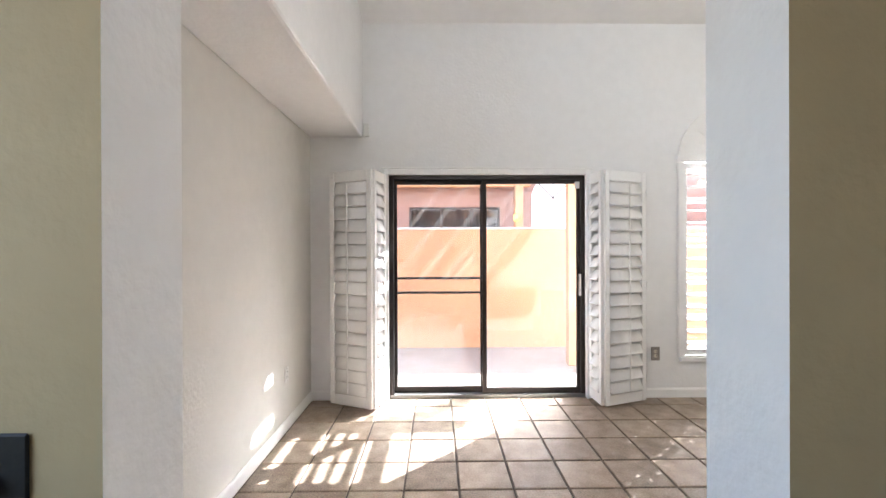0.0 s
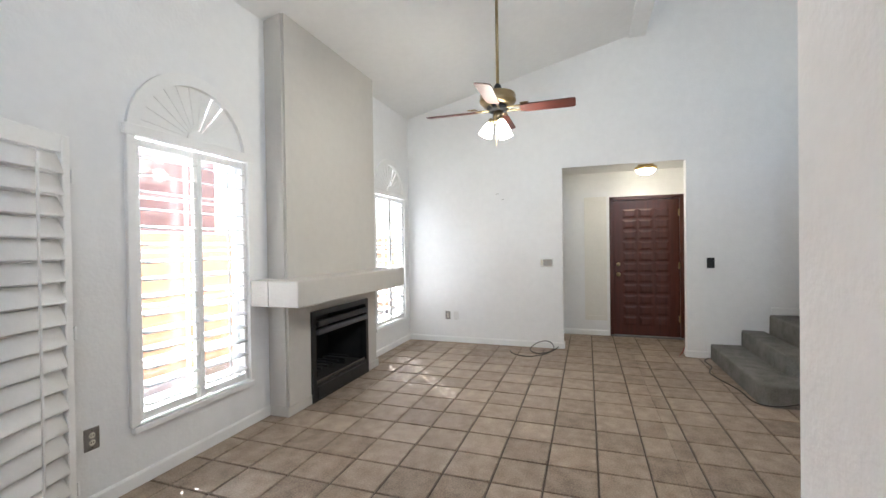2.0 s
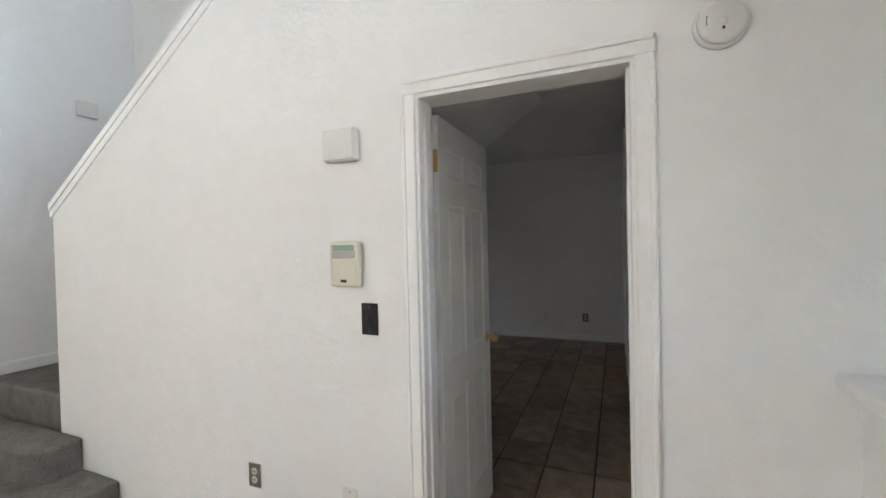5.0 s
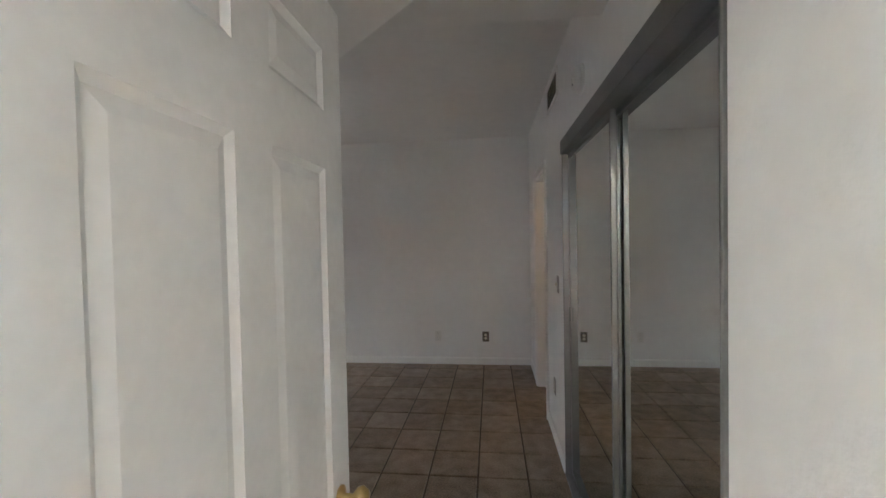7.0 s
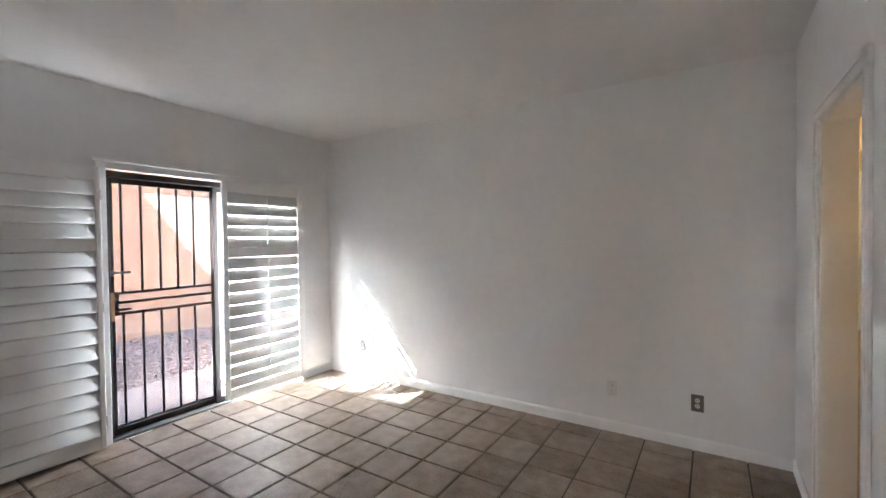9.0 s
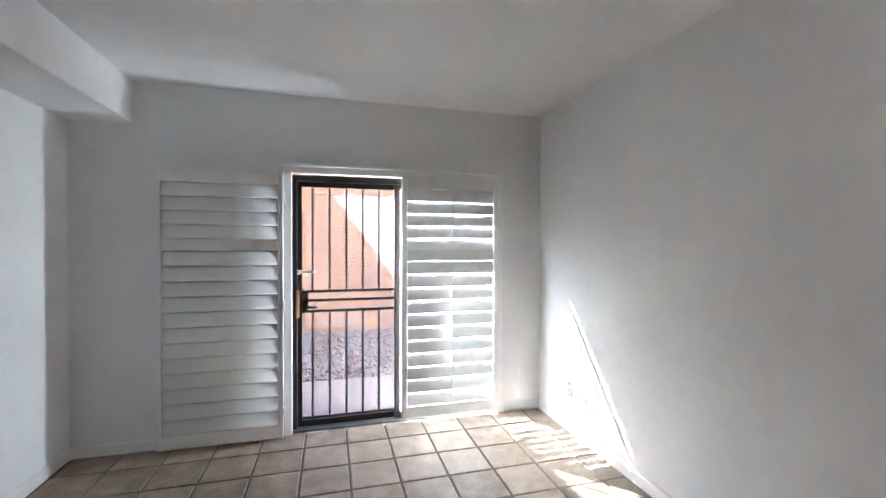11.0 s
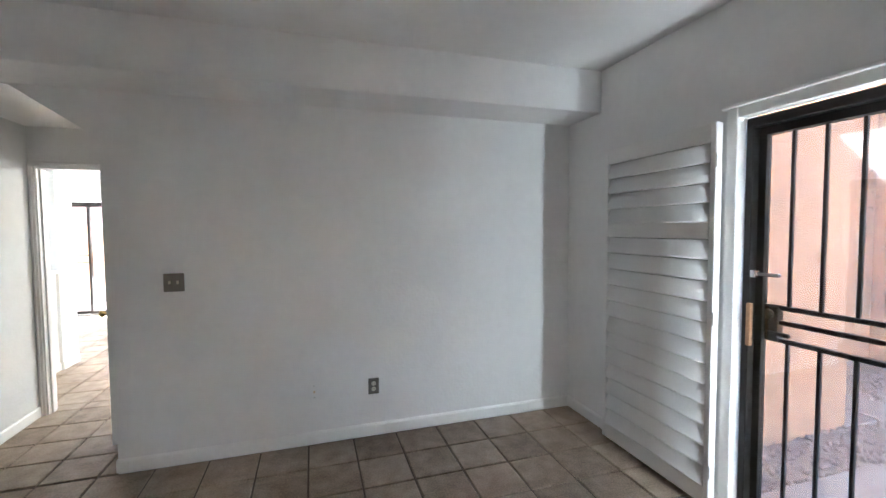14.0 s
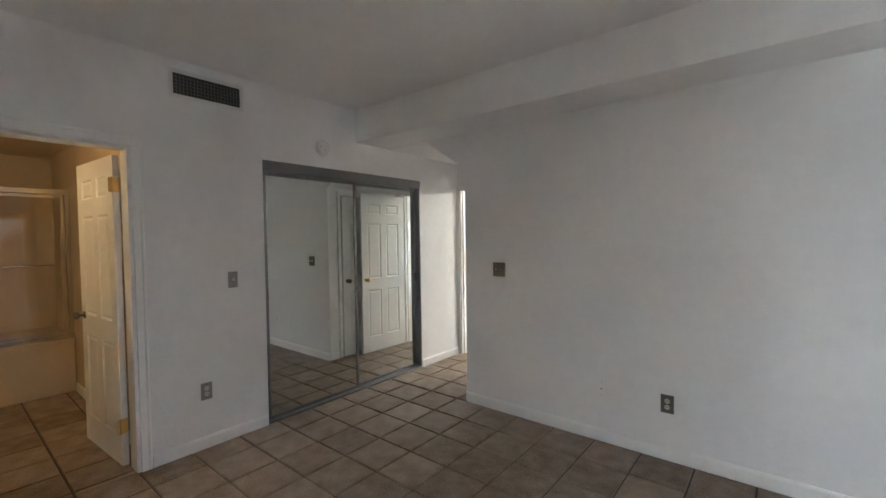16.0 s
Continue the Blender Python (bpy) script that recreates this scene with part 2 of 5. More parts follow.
def prism(points, h0, h1, plane="xy"):
    """A polygon raised from h0 to h1 across its plane."""
    bm = bmesh.new()
    def co(u, v, h):
        return (u, v, h) if plane == "xy" else (u, h, v) if plane == "xz" else (h, u, v)
    lo = [bm.verts.new(co(u, v, h0)) for u, v in points]
    hi = [bm.verts.new(co(u, v, h1)) for u, v in points]
    n = len(points)
    bm.faces.new(lo)
    bm.faces.new(hi[::-1])
    for i in range(n):
        bm.faces.new((lo[i], hi[i], hi[(i + 1) % n], lo[(i + 1) % n]))
    bmesh.ops.recalc_face_normals(bm, faces=bm.faces[:])
    return bm


def slab(axis, a0, a1, u0, u1, z0, z1, holes=(), two=False):
    """A wall across the axis from a0 to a1 with rectangular openings (u0, u1, z0, z1) through it; two: its low side takes slot 1."""
    us = sorted({u0, u1, *[min(max(h[i], u0), u1) for h in holes for i in (0, 1)]})
    zs = sorted({z0, z1, *[min(max(h[i], z0), z1) for h in holes for i in (2, 3)]})
    nu, nz = len(us) - 1, len(zs) - 1
    def solid(i, j):
        if not (0 <= i < nu and 0 <= j < nz):
            return False
        u, z = (us[i] + us[i + 1]) / 2, (zs[j] + zs[j + 1]) / 2
        return not any(h[0] < u < h[1] and h[2] < z < h[3] for h in holes)
    bm, made = bmesh.new(), {}
    def v(a, u, z):
        k = (round(a, 5), round(u, 5), round(z, 5))
        if k not in made:
            made[k] = bm.verts.new((a, u, z) if axis == "x" else (u, a, z))
        return made[k]
    for i in range(nu):
        for j in range(nz):
            if not solid(i, j):
                continue
            p, q, r, s = us[i], us[i + 1], zs[j], zs[j + 1]
            for a in (a0, a1):
                f = bm.faces.new((v(a, p, r), v(a, q, r), v(a, q, s), v(a, p, s)))
                f.material_index = 1 if two and a == a0 else 0
            for di, dj, e in ((-1, 0, (p, r, p, s)), (1, 0, (q, r, q, s)), (0, -1, (p, r, q, r)), (0, 1, (p, s, q, s))):
                if not solid(i + di, j + dj):
                    bm.faces.new((v(a0, e[0], e[1]), v(a0, e[2], e[3]), v(a1, e[2], e[3]), v(a1, e[0], e[1])))
    bmesh.ops.recalc_face_normals(bm, faces=bm.faces[:])
    return bm


# ---------------------------------------------------------------- the plan, in metres
LW, LN, LE, LS = -0.352, 4.34, 7.223, -0.298      # living room faces
BW, BE, BN, BS = 2.86, 7.12, -1.595, -5.245       # bedroom faces
HE, HN = 3.84, -0.42                              # hall under the stairs
STAIR_S = -1.465                                  # far wall of the stairwell
T = 0.13                                          # inner wall thickness
OUT = 0.16                                        # outer wall thickness
PITCH = 0.313                                     # floor tile pitch
FX = 8.273                                        # foyer back wall
KY0, KY1 = 1.087, 1.257                           # kitchen partition
PIL = 2.39                                        # its east end
TOP = 5.4

W1, W2 = (3.035, 3.945), (6.12, 7.03)               # the two arched windows
WZ0, WZ1 = 0.372, 2.15
SL = (0.33, 2.172, 2.06)                           # living slider opening
BSL = (-4.84, -3.045, 2.11)                       # bedroom slider opening


def arch_fill(c, r, z0, y0, y1):
    """The two spandrels over a round head of radius r."""
    bm = bmesh.new()
    n = 28
    arc = [(c - r * math.cos(math.pi * i / n), z0 + r * math.sin(math.pi * i / n)) for i in range(n + 1)]
    for (xa, za), (xb, zb) in zip(arc, arc[1:]):
        lo, hi = [[bm.verts.new((x, y, z)) for x, z in ((xa, za), (xb, zb), (xb, z0 + r), (xa, z0 + r))] for y in (y0, y1)]
        bm.faces.new(lo)
        bm.faces.new(hi[::-1])
        bm.faces.new((lo[0], hi[0], hi[1], lo[1]))
    bmesh.ops.remove_doubles(bm, verts=bm.verts[:], dist=1e-5)
    bmesh.ops.recalc_face_normals(bm, faces=bm.faces[:])
    return bm


R1 = (W1[1] - W1[0]) / 2
# living room shell
bm = slab("y", LN, LN + OUT, LW - OUT, LE, -0.3, TOP,
          [(SL[0], SL[1], -0.001, SL[2]), (W1[0], W1[1], WZ0, WZ1 + R1), (W2[0], W2[1], WZ0, WZ1 + R1), (4.5, 5.52, -0.001, 0.84)])
for w in (W1, W2):
    merge(bm, arch_fill(sum(w) / 2, R1, WZ1, LN, LN + OUT))
structure("wall_north", bm, WHITE, "white textured wall with a patio door and two arched windows", "wall")
# its two openings are unseen, added to hold the fill lamps
structure("wall_west", slab("x", LW - OUT, LW, LS - T, LN, -0.3, TOP, [(-0.2, 0.95, 2.8, 4.7), (-0.1, 0.9, 1.1, 2.1)]), BOUNCE_GREIGE, "greige painted wall beside the patio door, lightened for bounced sun", "wall")
structure("wall_east", slab("x", LE, LE + T, -1.6, LN + OUT, -0.3, TOP, [(0.525, 2.03, -0.3, 2.495)]), WHITE, "tall white textured wall with the entry opening", "wall")
# wall between living room and hall, with the stair knee wall east of it
knee = [(BW - 0.6, -0.3), (2.895, -0.3), (2.895, 2.06), (3.674, 2.06), (3.674, -0.3), (6.15, -0.3), (6.15, 1.735), (2.4, 1.735 + 0.68 * 3.75), (LW, 1.735 + 0.68 * 3.75), (LW, -0.3)]
structure("wall_south", prism(knee, HN, LS, "xz"), WHITE, "white wall with a bedroom door, sloping up along the stairs", "wall")
structure("wall_stairwell", slab("y", BN + 0.064, STAIR_S, HE + 0.002, LE, -0.3, TOP), WHITE, "white wall of the stairwell", "wall")
structure("wall_upper_south", slab("y", BN + 0.064, STAIR_S, LW, HE, 2.75, TOP), WHITE, "white wall above the hall", "wall")
# kitchen partition, pillar and soffits
structure("wall_kitchen", slab("y", KY0, KY1, LW, PIL, -0.3, 2.33, [(0.36, 1.255, -0.3, 2.3)], True), [WHITE, YELLOW], "kitchen partition, white outside and tan inside", "wall")
# opening repeated here for the added kitchen fill lamp
structure("wall_kitchen_west", slab("x", LW, LW + 0.01, LS, KY0, -0.3, 2.33, [(-0.1, 0.9, 1.1, 2.1)]), YELLOW, "tan kitchen wall", "wall")
structure("pillar", box(2.2, 0.93, -0.05, PIL, KY0, 2.33), WHITE, "white textured wall end beside the bar", "pillar")
structure("bar_wall", box(2.23, LS, -0.05, 2.36, 0.93, 1.07), WHITE, "white half wall of the kitchen bar", "wall")
structure("bar_ledge", box(2.12, LS + 0.003, 1.07, 2.42, 0.927, 1.11, 0.012), TRIM, "white ledge on the kitchen bar", "ledge")
structure("soffit_kitchen", box(LW, LS, 2.33, 2.85, KY1, 2.62), WHITE, "white soffit over the kitchen", "soffit")
structure("soffit_west", box(LW, KY1 + 0.002, 2.37, 0.125, LN, TOP, 0.02), WHITE, "white boxed soffit along the wall", "soffit")
# sloping ceiling, beam, high ceiling
CZ = lambda y: 3.43 + 0.235 * (4.27 - y)
structure("ceiling_living", prism([(LN + 0.05, CZ(LN + 0.05)), (1.0, CZ(1.0)), (1.0, CZ(1.0) + 0.12), (LN + 0.05, CZ(LN) + 0.12)], LW, LE + 0.03, "yz"), CEIL, "white sloping ceiling", "ceiling")
structure("beam", box(LW, 0.97, CZ(1.17) - 0.03, LE, 1.17, TOP, 0.01), WHITE, "white ceiling beam", "beam")
structure("ceiling_stairs", box(LW - 0.1, -1.6, 5.0, LE + T, 0.99, 5.12), CEIL, "high white ceiling over the stairs", "ceiling")
# foyer
structure("wall_foyer_back", slab("x", FX, FX + T, 0.0, 2.45, -0.3, 2.75, [(0.345, 1.378, -0.3, 2.17)]), WHITE, "white entry wall round the front door", "wall")
structure("wall_foyer_north", slab("y", 2.3, 2.43, LE + T, FX, -0.3, 2.75), WHITE, "white entry side wall", "wall")
structure("wall_foyer_south", slab("y", 0.05, 0.18, LE + T, FX, -0.3, 2.75), WHITE, "white entry side wall", "wall")
structure("ceiling_foyer", box(LE + T, 0.05, 2.56, FX + T, 2.43, 2.7), CEIL, "low white entry ceiling", "ceiling")
# bedroom shell
structure("wall_bedroom_north", slab("y", BN, BN + 0.062, HE, BE, -0.3, 2.72), WHITE, "white bedroom wall", "wall")
structure("wall_bedroom_east", slab("x", BE, BE + OUT, BS - OUT, BN, -0.3, 3.0, [(BSL[0], BSL[1], -0.001, BSL[2])]), WHITE, "white bedroom wall with a patio door", "wall")
structure("wall_bedroom_south", slab("y", BS - OUT, BS, -0.4, BE, -0.3, 3.0), WHITE, "white bedroom wall", "wall")
structure("wall_bedroom_west", slab("x", BW - T, BW, BS, HN, -0.3, 3.0, [(-2.938, -1.12, -0.001, 2.1), (-4.535, -3.795, -0.3, 2.075)]), WHITE, "white bedroom wall with mirrored closet and bathroom door", "wall")
structure("closet_back", box(BW - T - 0.12, -3.0, -0.05, BW - T - 0.02, -1.0, 2.3), WHITE, "closet lining", "wall")
structure("ceiling_bedroom", box(BW - T, BS - OUT, 2.69, BE + OUT, BN, 2.8), CEIL, "white bedroom ceiling", "ceiling")
structure("soffit_bedroom", box(BW, -2.003, 2.38, BE, BN, 2.689, 0.008), WHITE, "white boxed soffit along the bedroom wall", "soffit")
structure("wall_hall_east", slab("x", HE, HE + 0.1, STAIR_S + 0.002, HN, -0.3, 2.3, [(-1.42, -0.72, -0.3, 2.0)]), WHITE, "white hall wall with a closet door", "wall")
structure("ceiling_hall", prism([(HE - 0.0005, 2.075), (3.39, 2.375), (BW, 2.375), (BW, 2.5), (HE - 0.0005, 2.5)], BN, HN, "xz"), WHITE, "hall ceiling sloping under the stairs", "ceiling")
# bathroom
structure("wall_bath_north", slab("y", -3.72, -3.6, -0.4, BW - T, -0.3, 2.6), TAN, "tan bathroom wall", "wall")
structure("wall_bath_west", slab("x", -0.4, -0.3, BS, -3.6, -0.3, 2.6), TAN, "tan bathroom wall", "wall")
structure("wall_bath_south", slab("y", BS, BS + 0.05, -0.3, BW - T, -0.3, 2.6), TAN, "tan bathroom wall", "wall")
structure("ceiling_bath", box(-0.4, BS, 2.4, BW - T, -3.6, 2.5), TAN, "bathroom ceiling", "ceiling")

# floor bed under the tiles, reaching under the walls
structure("floor_bed", box(LW - 0.1, BS - 0.1, -0.28, LE + 0.1, LN + 0.1, -0.012), GROUT, "brown grout bed of the tiled floor", "floor")
structure("floor_bed_entry", box(LE + 0.1, 0.0, -0.28, FX + 0.1, 2.45, -0.012), GROUT, "brown grout bed of the entry floor", "floor")

# baseboards
def baseboard(u0, v0, u1, v1, z=0.0):
    """A white skirting along a wall, from point to point; the room lies to its left."""
    d = Vector((u1 - u0, v1 - v0, 0))
    prof = [(0, 0), (0.013, 0), (0.013, 0.07), (0.006, 0.085), (0, 0.085)]
    b = bmesh.new()
    n = Vector((-d.y, d.x, 0)).normalized()
    rows = [[b.verts.new(Vector((x, y, z + h)) + n * w) for w, h in prof] for x, y in ((u0, v0), (u1, v1))]
    for i in range(len(prof)):
        j = (i + 1) % len(prof)
        b.faces.new((rows[0][i], rows[1][i], rows[1][j], rows[0][j]))
    b.faces.new(rows[0][::-1])
    b.faces.new(rows[1])
    bmesh.ops.recalc_face_normals(b, faces=b.faces[:])
    structure("baseboard", b, TRIM, "white painted baseboard", "baseboard")


for p in ((LW, LN, LW, KY1), (SL[0] - 0.02, LN, LW, LN), (4.165, LN, SL[1] + 0.04, LN), (LE, LN, 5.79, LN), (LE, 2.03, LE, LN), (LE, 0.29, LE, 0.525),
          (LE + T, 2.03, LE, 2.03), (LE, 0.525, LE + T, 0.525), (3.735, LS, 5.55, LS), (2.36, LS, 2.83, LS), (2.36, 0.93, 2.36, LS), (PIL, KY1, PIL, 0.93), (1.27, KY1, PIL, KY1),
          (LE, -1.45, LE, -0.36), (FX, 1.4, FX, 2.3), (FX, 2.3, LE + T, 2.3), (BW, BS, BE, BS), (BE, BS, BE, BSL[0] - 0.02), (BE, BSL[1] + 0.02, BE, BN), (BE, BN, HE, BN),
          (HE, BN, HE, -1.47), (BW, -2.95, BW, -3.73), (BW, HN, BW, -1.11), (BW, -4.6, BW, BS), (BW - T, -3.72, 0.6, -3.72)):
    if p[:2] == (LE, -1.45):
        baseboard(*p, 0.575)
    else:
        baseboard(*p)


# ---------------------------------------------------------------- shared kinds of things
louver_meshes = {}


def louver_mesh(w, chord=0.112):
    k = (round(w, 3), chord)
    if k not in louver_meshes:
        b = bmesh.new()
        n = 10
        rings = [[b.verts.new((x, chord / 2 * math.cos(2 * math.pi * i / n), 0.006 * math.sin(2 * math.pi * i / n))) for i in range(n)] for x in (-w / 2, w / 2)]
        for i in range(n):
            b.faces.new((rings[0][i], rings[1][i], rings[1][(i + 1) % n], rings[0][(i + 1) % n]))
        b.faces.new(rings[0])
        b.faces.new(rings[1][::-1])
        bmesh.ops.recalc_face_normals(b, faces=b.faces[:])
        louver_meshes[k] = mesh_of("louver", b, SHUT, True)
    return louver_meshes[k]


def shutter(m, w, h, tilt, label, group, divider=None, stile=0.05, rail=0.09, rods=1, thick=0.028, jitter=2.0, gap=0.002, upper=None):
    """A plantation shutter panel: local x across, z up, front towards -y, foot at z 0. tilt: degrees of the louvres from flat."""
    t = thing("shutter_panel", m, label, "shutter", group)
    for s in (-1, 1):
        a = s * (w / 2 - stile / 2)
        part("stile", box(a - stile / 2, -thick / 2, 0, a + stile / 2, thick / 2, h, 0.004, 1), SHUT, t)
    rails = [(0, rail), (h - rail, h)] + ([(divider - rail * 0.45, divider + rail * 0.45)] if divider else [])
    for a, b in rails:
        part("rail", box(-w / 2 + stile, -thick / 2 + 0.002, a, w / 2 - stile, thick / 2 - 0.002, b, 0.003, 1), SHUT, t)
    edges = sorted(rails)
    for (a0, a1), (b0, b1) in zip(edges, edges[1:]):
        span = b0 - a1
        n = max(1, round(span / 0.108))
        top = divider and a0 > 0.2
        for i in range(n):
            z = a1 + span * (i + 0.5) / n
            a = (upper if top and upper is not None else tilt) + random.uniform(-jitter, jitter)
            part("louver", louver_mesh(w - 2 * stile - 2 * gap), SHUT, t, at=pose(0, 0, z, a, 0, 0))
        if rods:
            part("tilt_rod", box(-0.006, -0.062, a1 + 0.03, 0.006, -0.052, b0 - 0.03, 0.002, 1), SHUT, t)
    for z in (0.2, h * 0.5, h - 0.2):
        part("hinge", box(w / 2 - 0.002, -thick / 2 - 0.006, z - 0.035, w / 2 + 0.012, -thick / 2 + 0.004, z + 0.035, 0.002, 1), TRIM, t)
    return t


def plate(name, m, label, category, body, kind, w=0.075, h=0.118):
    """A wall plate: local x across, z up, front towards -y."""
    t = thing(name, m, label, category)
    part("cover_plate", box(-w / 2, -0.006, -h / 2, w / 2, 0, h / 2, 0.003, 1), body, t)
    if kind == "outlet":
        for z in (-0.02, 0.02):
            b = lathe([(0.0165, 0), (0.0165, 0.003), (0.015, 0.004)], 14, pose(0, -0.005, z, 90))
            so = part("socket", b, ALMOND if body is not PLASTIC else PLASTIC, t)
            for x in (-0.006, 0.006):
                part("slot", box(x - 0.0012, -0.0102, z - 0.003, x + 0.0012, -0.0088, z + 0.006), DARK, so)
    elif kind == "toggle":
        n = max(1, round(w / 0.07))
        for i in range(n):
            x = (i - (n - 1) / 2) * 0.046
            part("switch_toggle", box(x - 0.005, -0.02, -0.009, x + 0.005, -0.004, 0.012, 0.002, 1), ALMOND if body is not BLACK else BLACK, t)
    elif kind == "jack":
        part("jack", lathe([(0.006, 0), (0.006, 0.012)], 10, pose(0, -0.004, 0, 90)), BRASS, t)
    elif kind == "rocker":
        part("inner_frame", box(-0.02, -0.010, -0.036, 0.02, -0.005, 0.036, 0.002, 1), BLACK, t)
        part("switch_toggle", box(-0.005, -0.018, -0.008, 0.005, -0.009, 0.01, 0.002, 1), BLACK, t)
    for z in (-h / 2 + 0.015, h / 2 - 0.015):
        part("screw", lathe([(0.003, 0), (0.003, 0.002)], 8, pose(0, -0.0055, z, 90)), PEWTER, t)
    return t


# faces: what hangs on a wall and looks into the room
ON_N = lambda x, z: pose(x, LN, z)                       # living north wall
ON_E = lambda y, z: pose(LE, y, z, 0, 0, -90)
ON_S = lambda x, z: pose(x, LS, z, 0, 0, 180)
ON_BS = lambda x, z: pose(x, BS, z, 0, 0, 180)
ON_BN = lambda x, z: pose(x, BN, z)
ON_BW = lambda y, z: pose(BW, y, z, 0, 0, 90)
ON_BE = lambda y, z: pose(BE, y, z, 0, 0, -90)


def six_panel(m, w, h, label, name, hand=1, knob=BRASS, thick=0.036, mats=None):
    """A six-panel door leaf: hinge edge at x 0, leaf along +x, foot at z 0."""
    mats = mats or DOORW
    t = tagged(thing(name, m, label, "door"), kind="")
    st, mid = 0.105 * w / 0.76, 0.10 * w / 0.76
    cw = (w - 2 * st - mid) / 2
    rows = [(0.20, 0.80), (0.95, 1.655), (1.775, h - 0.12)]
    cols = [(st, st + cw), (st + cw + mid, w - st)]
    holes = [(c[0], c[1], r[0], r[1]) for c in cols for r in rows]
    part("leaf", slab("y", -thick / 2, thick / 2, 0, w, 0.008, h, holes), mats, t)
    for c0, c1, r0, r1 in holes:
        b = bmesh.new()
        for s in (-1, 1):
            y0, y1 = s * (thick / 2 - 0.008), s * (thick / 2 - 0.003)
            f = 0.032
            lo = [b.verts.new((x, s * (thick / 2 - 0.001), z)) for x, z in ((c0, r0), (c1, r0), (c1, r1), (c0, r1))]
            gr = [b.verts.new((x, y0, z)) for x, z in ((c0 + 0.012, r0 + 0.012), (c1 - 0.012, r0 + 0.012), (c1 - 0.012, r1 - 0.012), (c0 + 0.012, r1 - 0.012))]
            hi = [b.verts.new((x, y1, z)) for x, z in ((c0 + f, r0 + f), (c1 - f, r0 + f), (c1 - f, r1 - f), (c0 + f, r1 - f))]
            b.faces.new(hi)
            for q, p in ((lo, gr), (gr, hi)):
                for i in range(4):
                    b.faces.new((q[i], q[(i + 1) % 4], p[(i + 1) % 4], p[i]))
        bmesh.ops.recalc_face_normals(b, faces=b.faces[:])
        part("door_panel", b, mats, t)
    if knob:
        for s in (-1, 1):
            part("knob", lathe([(0.026, 0), (0.026, 0.006), (0.010, 0.012), (0.010, 0.03), (0.024, 0.04), (0.027, 0.052), (0.018, 0.064), (0.004, 0.067)], 18, pose(w - 0.065, s * thick / 2, 0.94, 90 if s < 0 else -90)), knob, t, smooth=True)
    for z in (0.27, h - 0.19):
        hg = box(-0.003, -thick / 2 + 0.002, z - 0.048, 0.0, thick / 2 - 0.008, z + 0.048)
        box(-0.004, thick / 2 - 0.008, z - 0.048, -0.001, thick / 2 + 0.024, z + 0.048, bm=hg)
        rod((-0.004, thick / 2 + 0.003, z - 0.05), (-0.004, thick / 2 + 0.003, z + 0.05), 0.006, 10, bm=hg)
        part("hinge", hg, BRASS, t, "brass butt hinge")
    return t


def casing(name, pts, axis, face, out, width=0.06, thick=0.016):
    """Moulded trim round three sides of an opening, as strips: pts (u0, u1, top)."""
    u0, u1, top = pts
    t = tagged(thing(name, Matrix.Identity(4), "white moulded door casing", "trim"), kind="structure")
    for (a, b, c, d) in ((u0 - width, u0, 0, top), (u1, u1 + width, 0, top), (u0 - width, u1 + width, top, top + width)):
        for k, (inset, th) in enumerate(((0, thick), (0.016, thick + 0.006))):
            lo, hi = sorted((face, face + out * th))
            if k:
                if d - c > b - a:
                    a2, b2, c2, d2 = (a + 0.004, a + 0.020, c, d) if a < u0 else (b - 0.020, b - 0.004, c, d)
                else:
                    a2, b2, c2, d2 = a + 0.004, b - 0.004, d - 0.020, d - 0.004
            else:
                a2, b2, c2, d2 = a, b, c, d
            bm = box(a2, lo, c2, b2, hi, d2, 0.003, 1) if axis == "y" else box(lo, a2, c2, hi, b2, d2, 0.003, 1)
            part("casing_strip", bm, TRIM, t)
    return t


# ---------------------------------------------------------------- living room: openings
# patio door
pd = tagged(thing("door_1", pose(0, 0, 0), "dark bronze sliding glass patio door, shut", "patio door"), kind="structure")
x0, x1, zt, yc = 0.355, 2.147, 2.035, LN + 0.045
for b in ((x0, x0 + 0.04, 0.03, zt), (x1 - 0.04, x1, 0.03, zt)):
    part("frame_jamb", box(b[0], yc - 0.03, b[2], b[1], yc + 0.09, b[3], 0.004, 1), BRONZE, pd)
part("frame_head", box(x0, yc - 0.03, zt - 0.035, x1, yc + 0.09, zt, 0.004, 1), BRONZE, pd)
part("frame_sill", box(x0, yc - 0.035, 0.0, x1, yc + 0.10, 0.035, 0.004, 1), ALU, pd, "grey aluminium sill track")
for nm, a, b, y in (("fixed_sash", x0 + 0.03, 1.252, yc + 0.05), ("sliding_sash", 1.207, x1 - 0.03, yc + 0.005)):
    s = part(nm, slab("y", y - 0.014, y + 0.014, a, b, 0.035, zt - 0.03, [(a + 0.038, b - 0.038, 0.085, zt - 0.075)]), BRONZE, pd)
    g = part("pane", box(a + 0.03, y - 0.003, 0.08, b - 0.03, y + 0.003, zt - 0.07), DUSTY, s)
    g.visible_shadow = False
for z in (0.955, 1.09):
    part("screen_bar", box(x0 + 0.06, yc + 0.075, z - 0.011, 1.22, yc + 0.088, z + 0.011, 0.002, 1), BRONZE, pd)
part("screen_stile", box(1.195, yc + 0.072, 0.04, 1.225, yc + 0.09, zt - 0.04, 0.002, 1), BRONZE, pd)
part("door_pull", box(2.087, yc - 0.035, 0.93, 2.112, yc - 0.012, 1.13, 0.005, 2), CHROME, pd, "chrome pull handle")
part("sensor", box(2.057, yc - 0.035, 1.915, 2.097, yc - 0.012, 1.975, 0.003, 1), PLASTIC, pd, "small white door sensor")
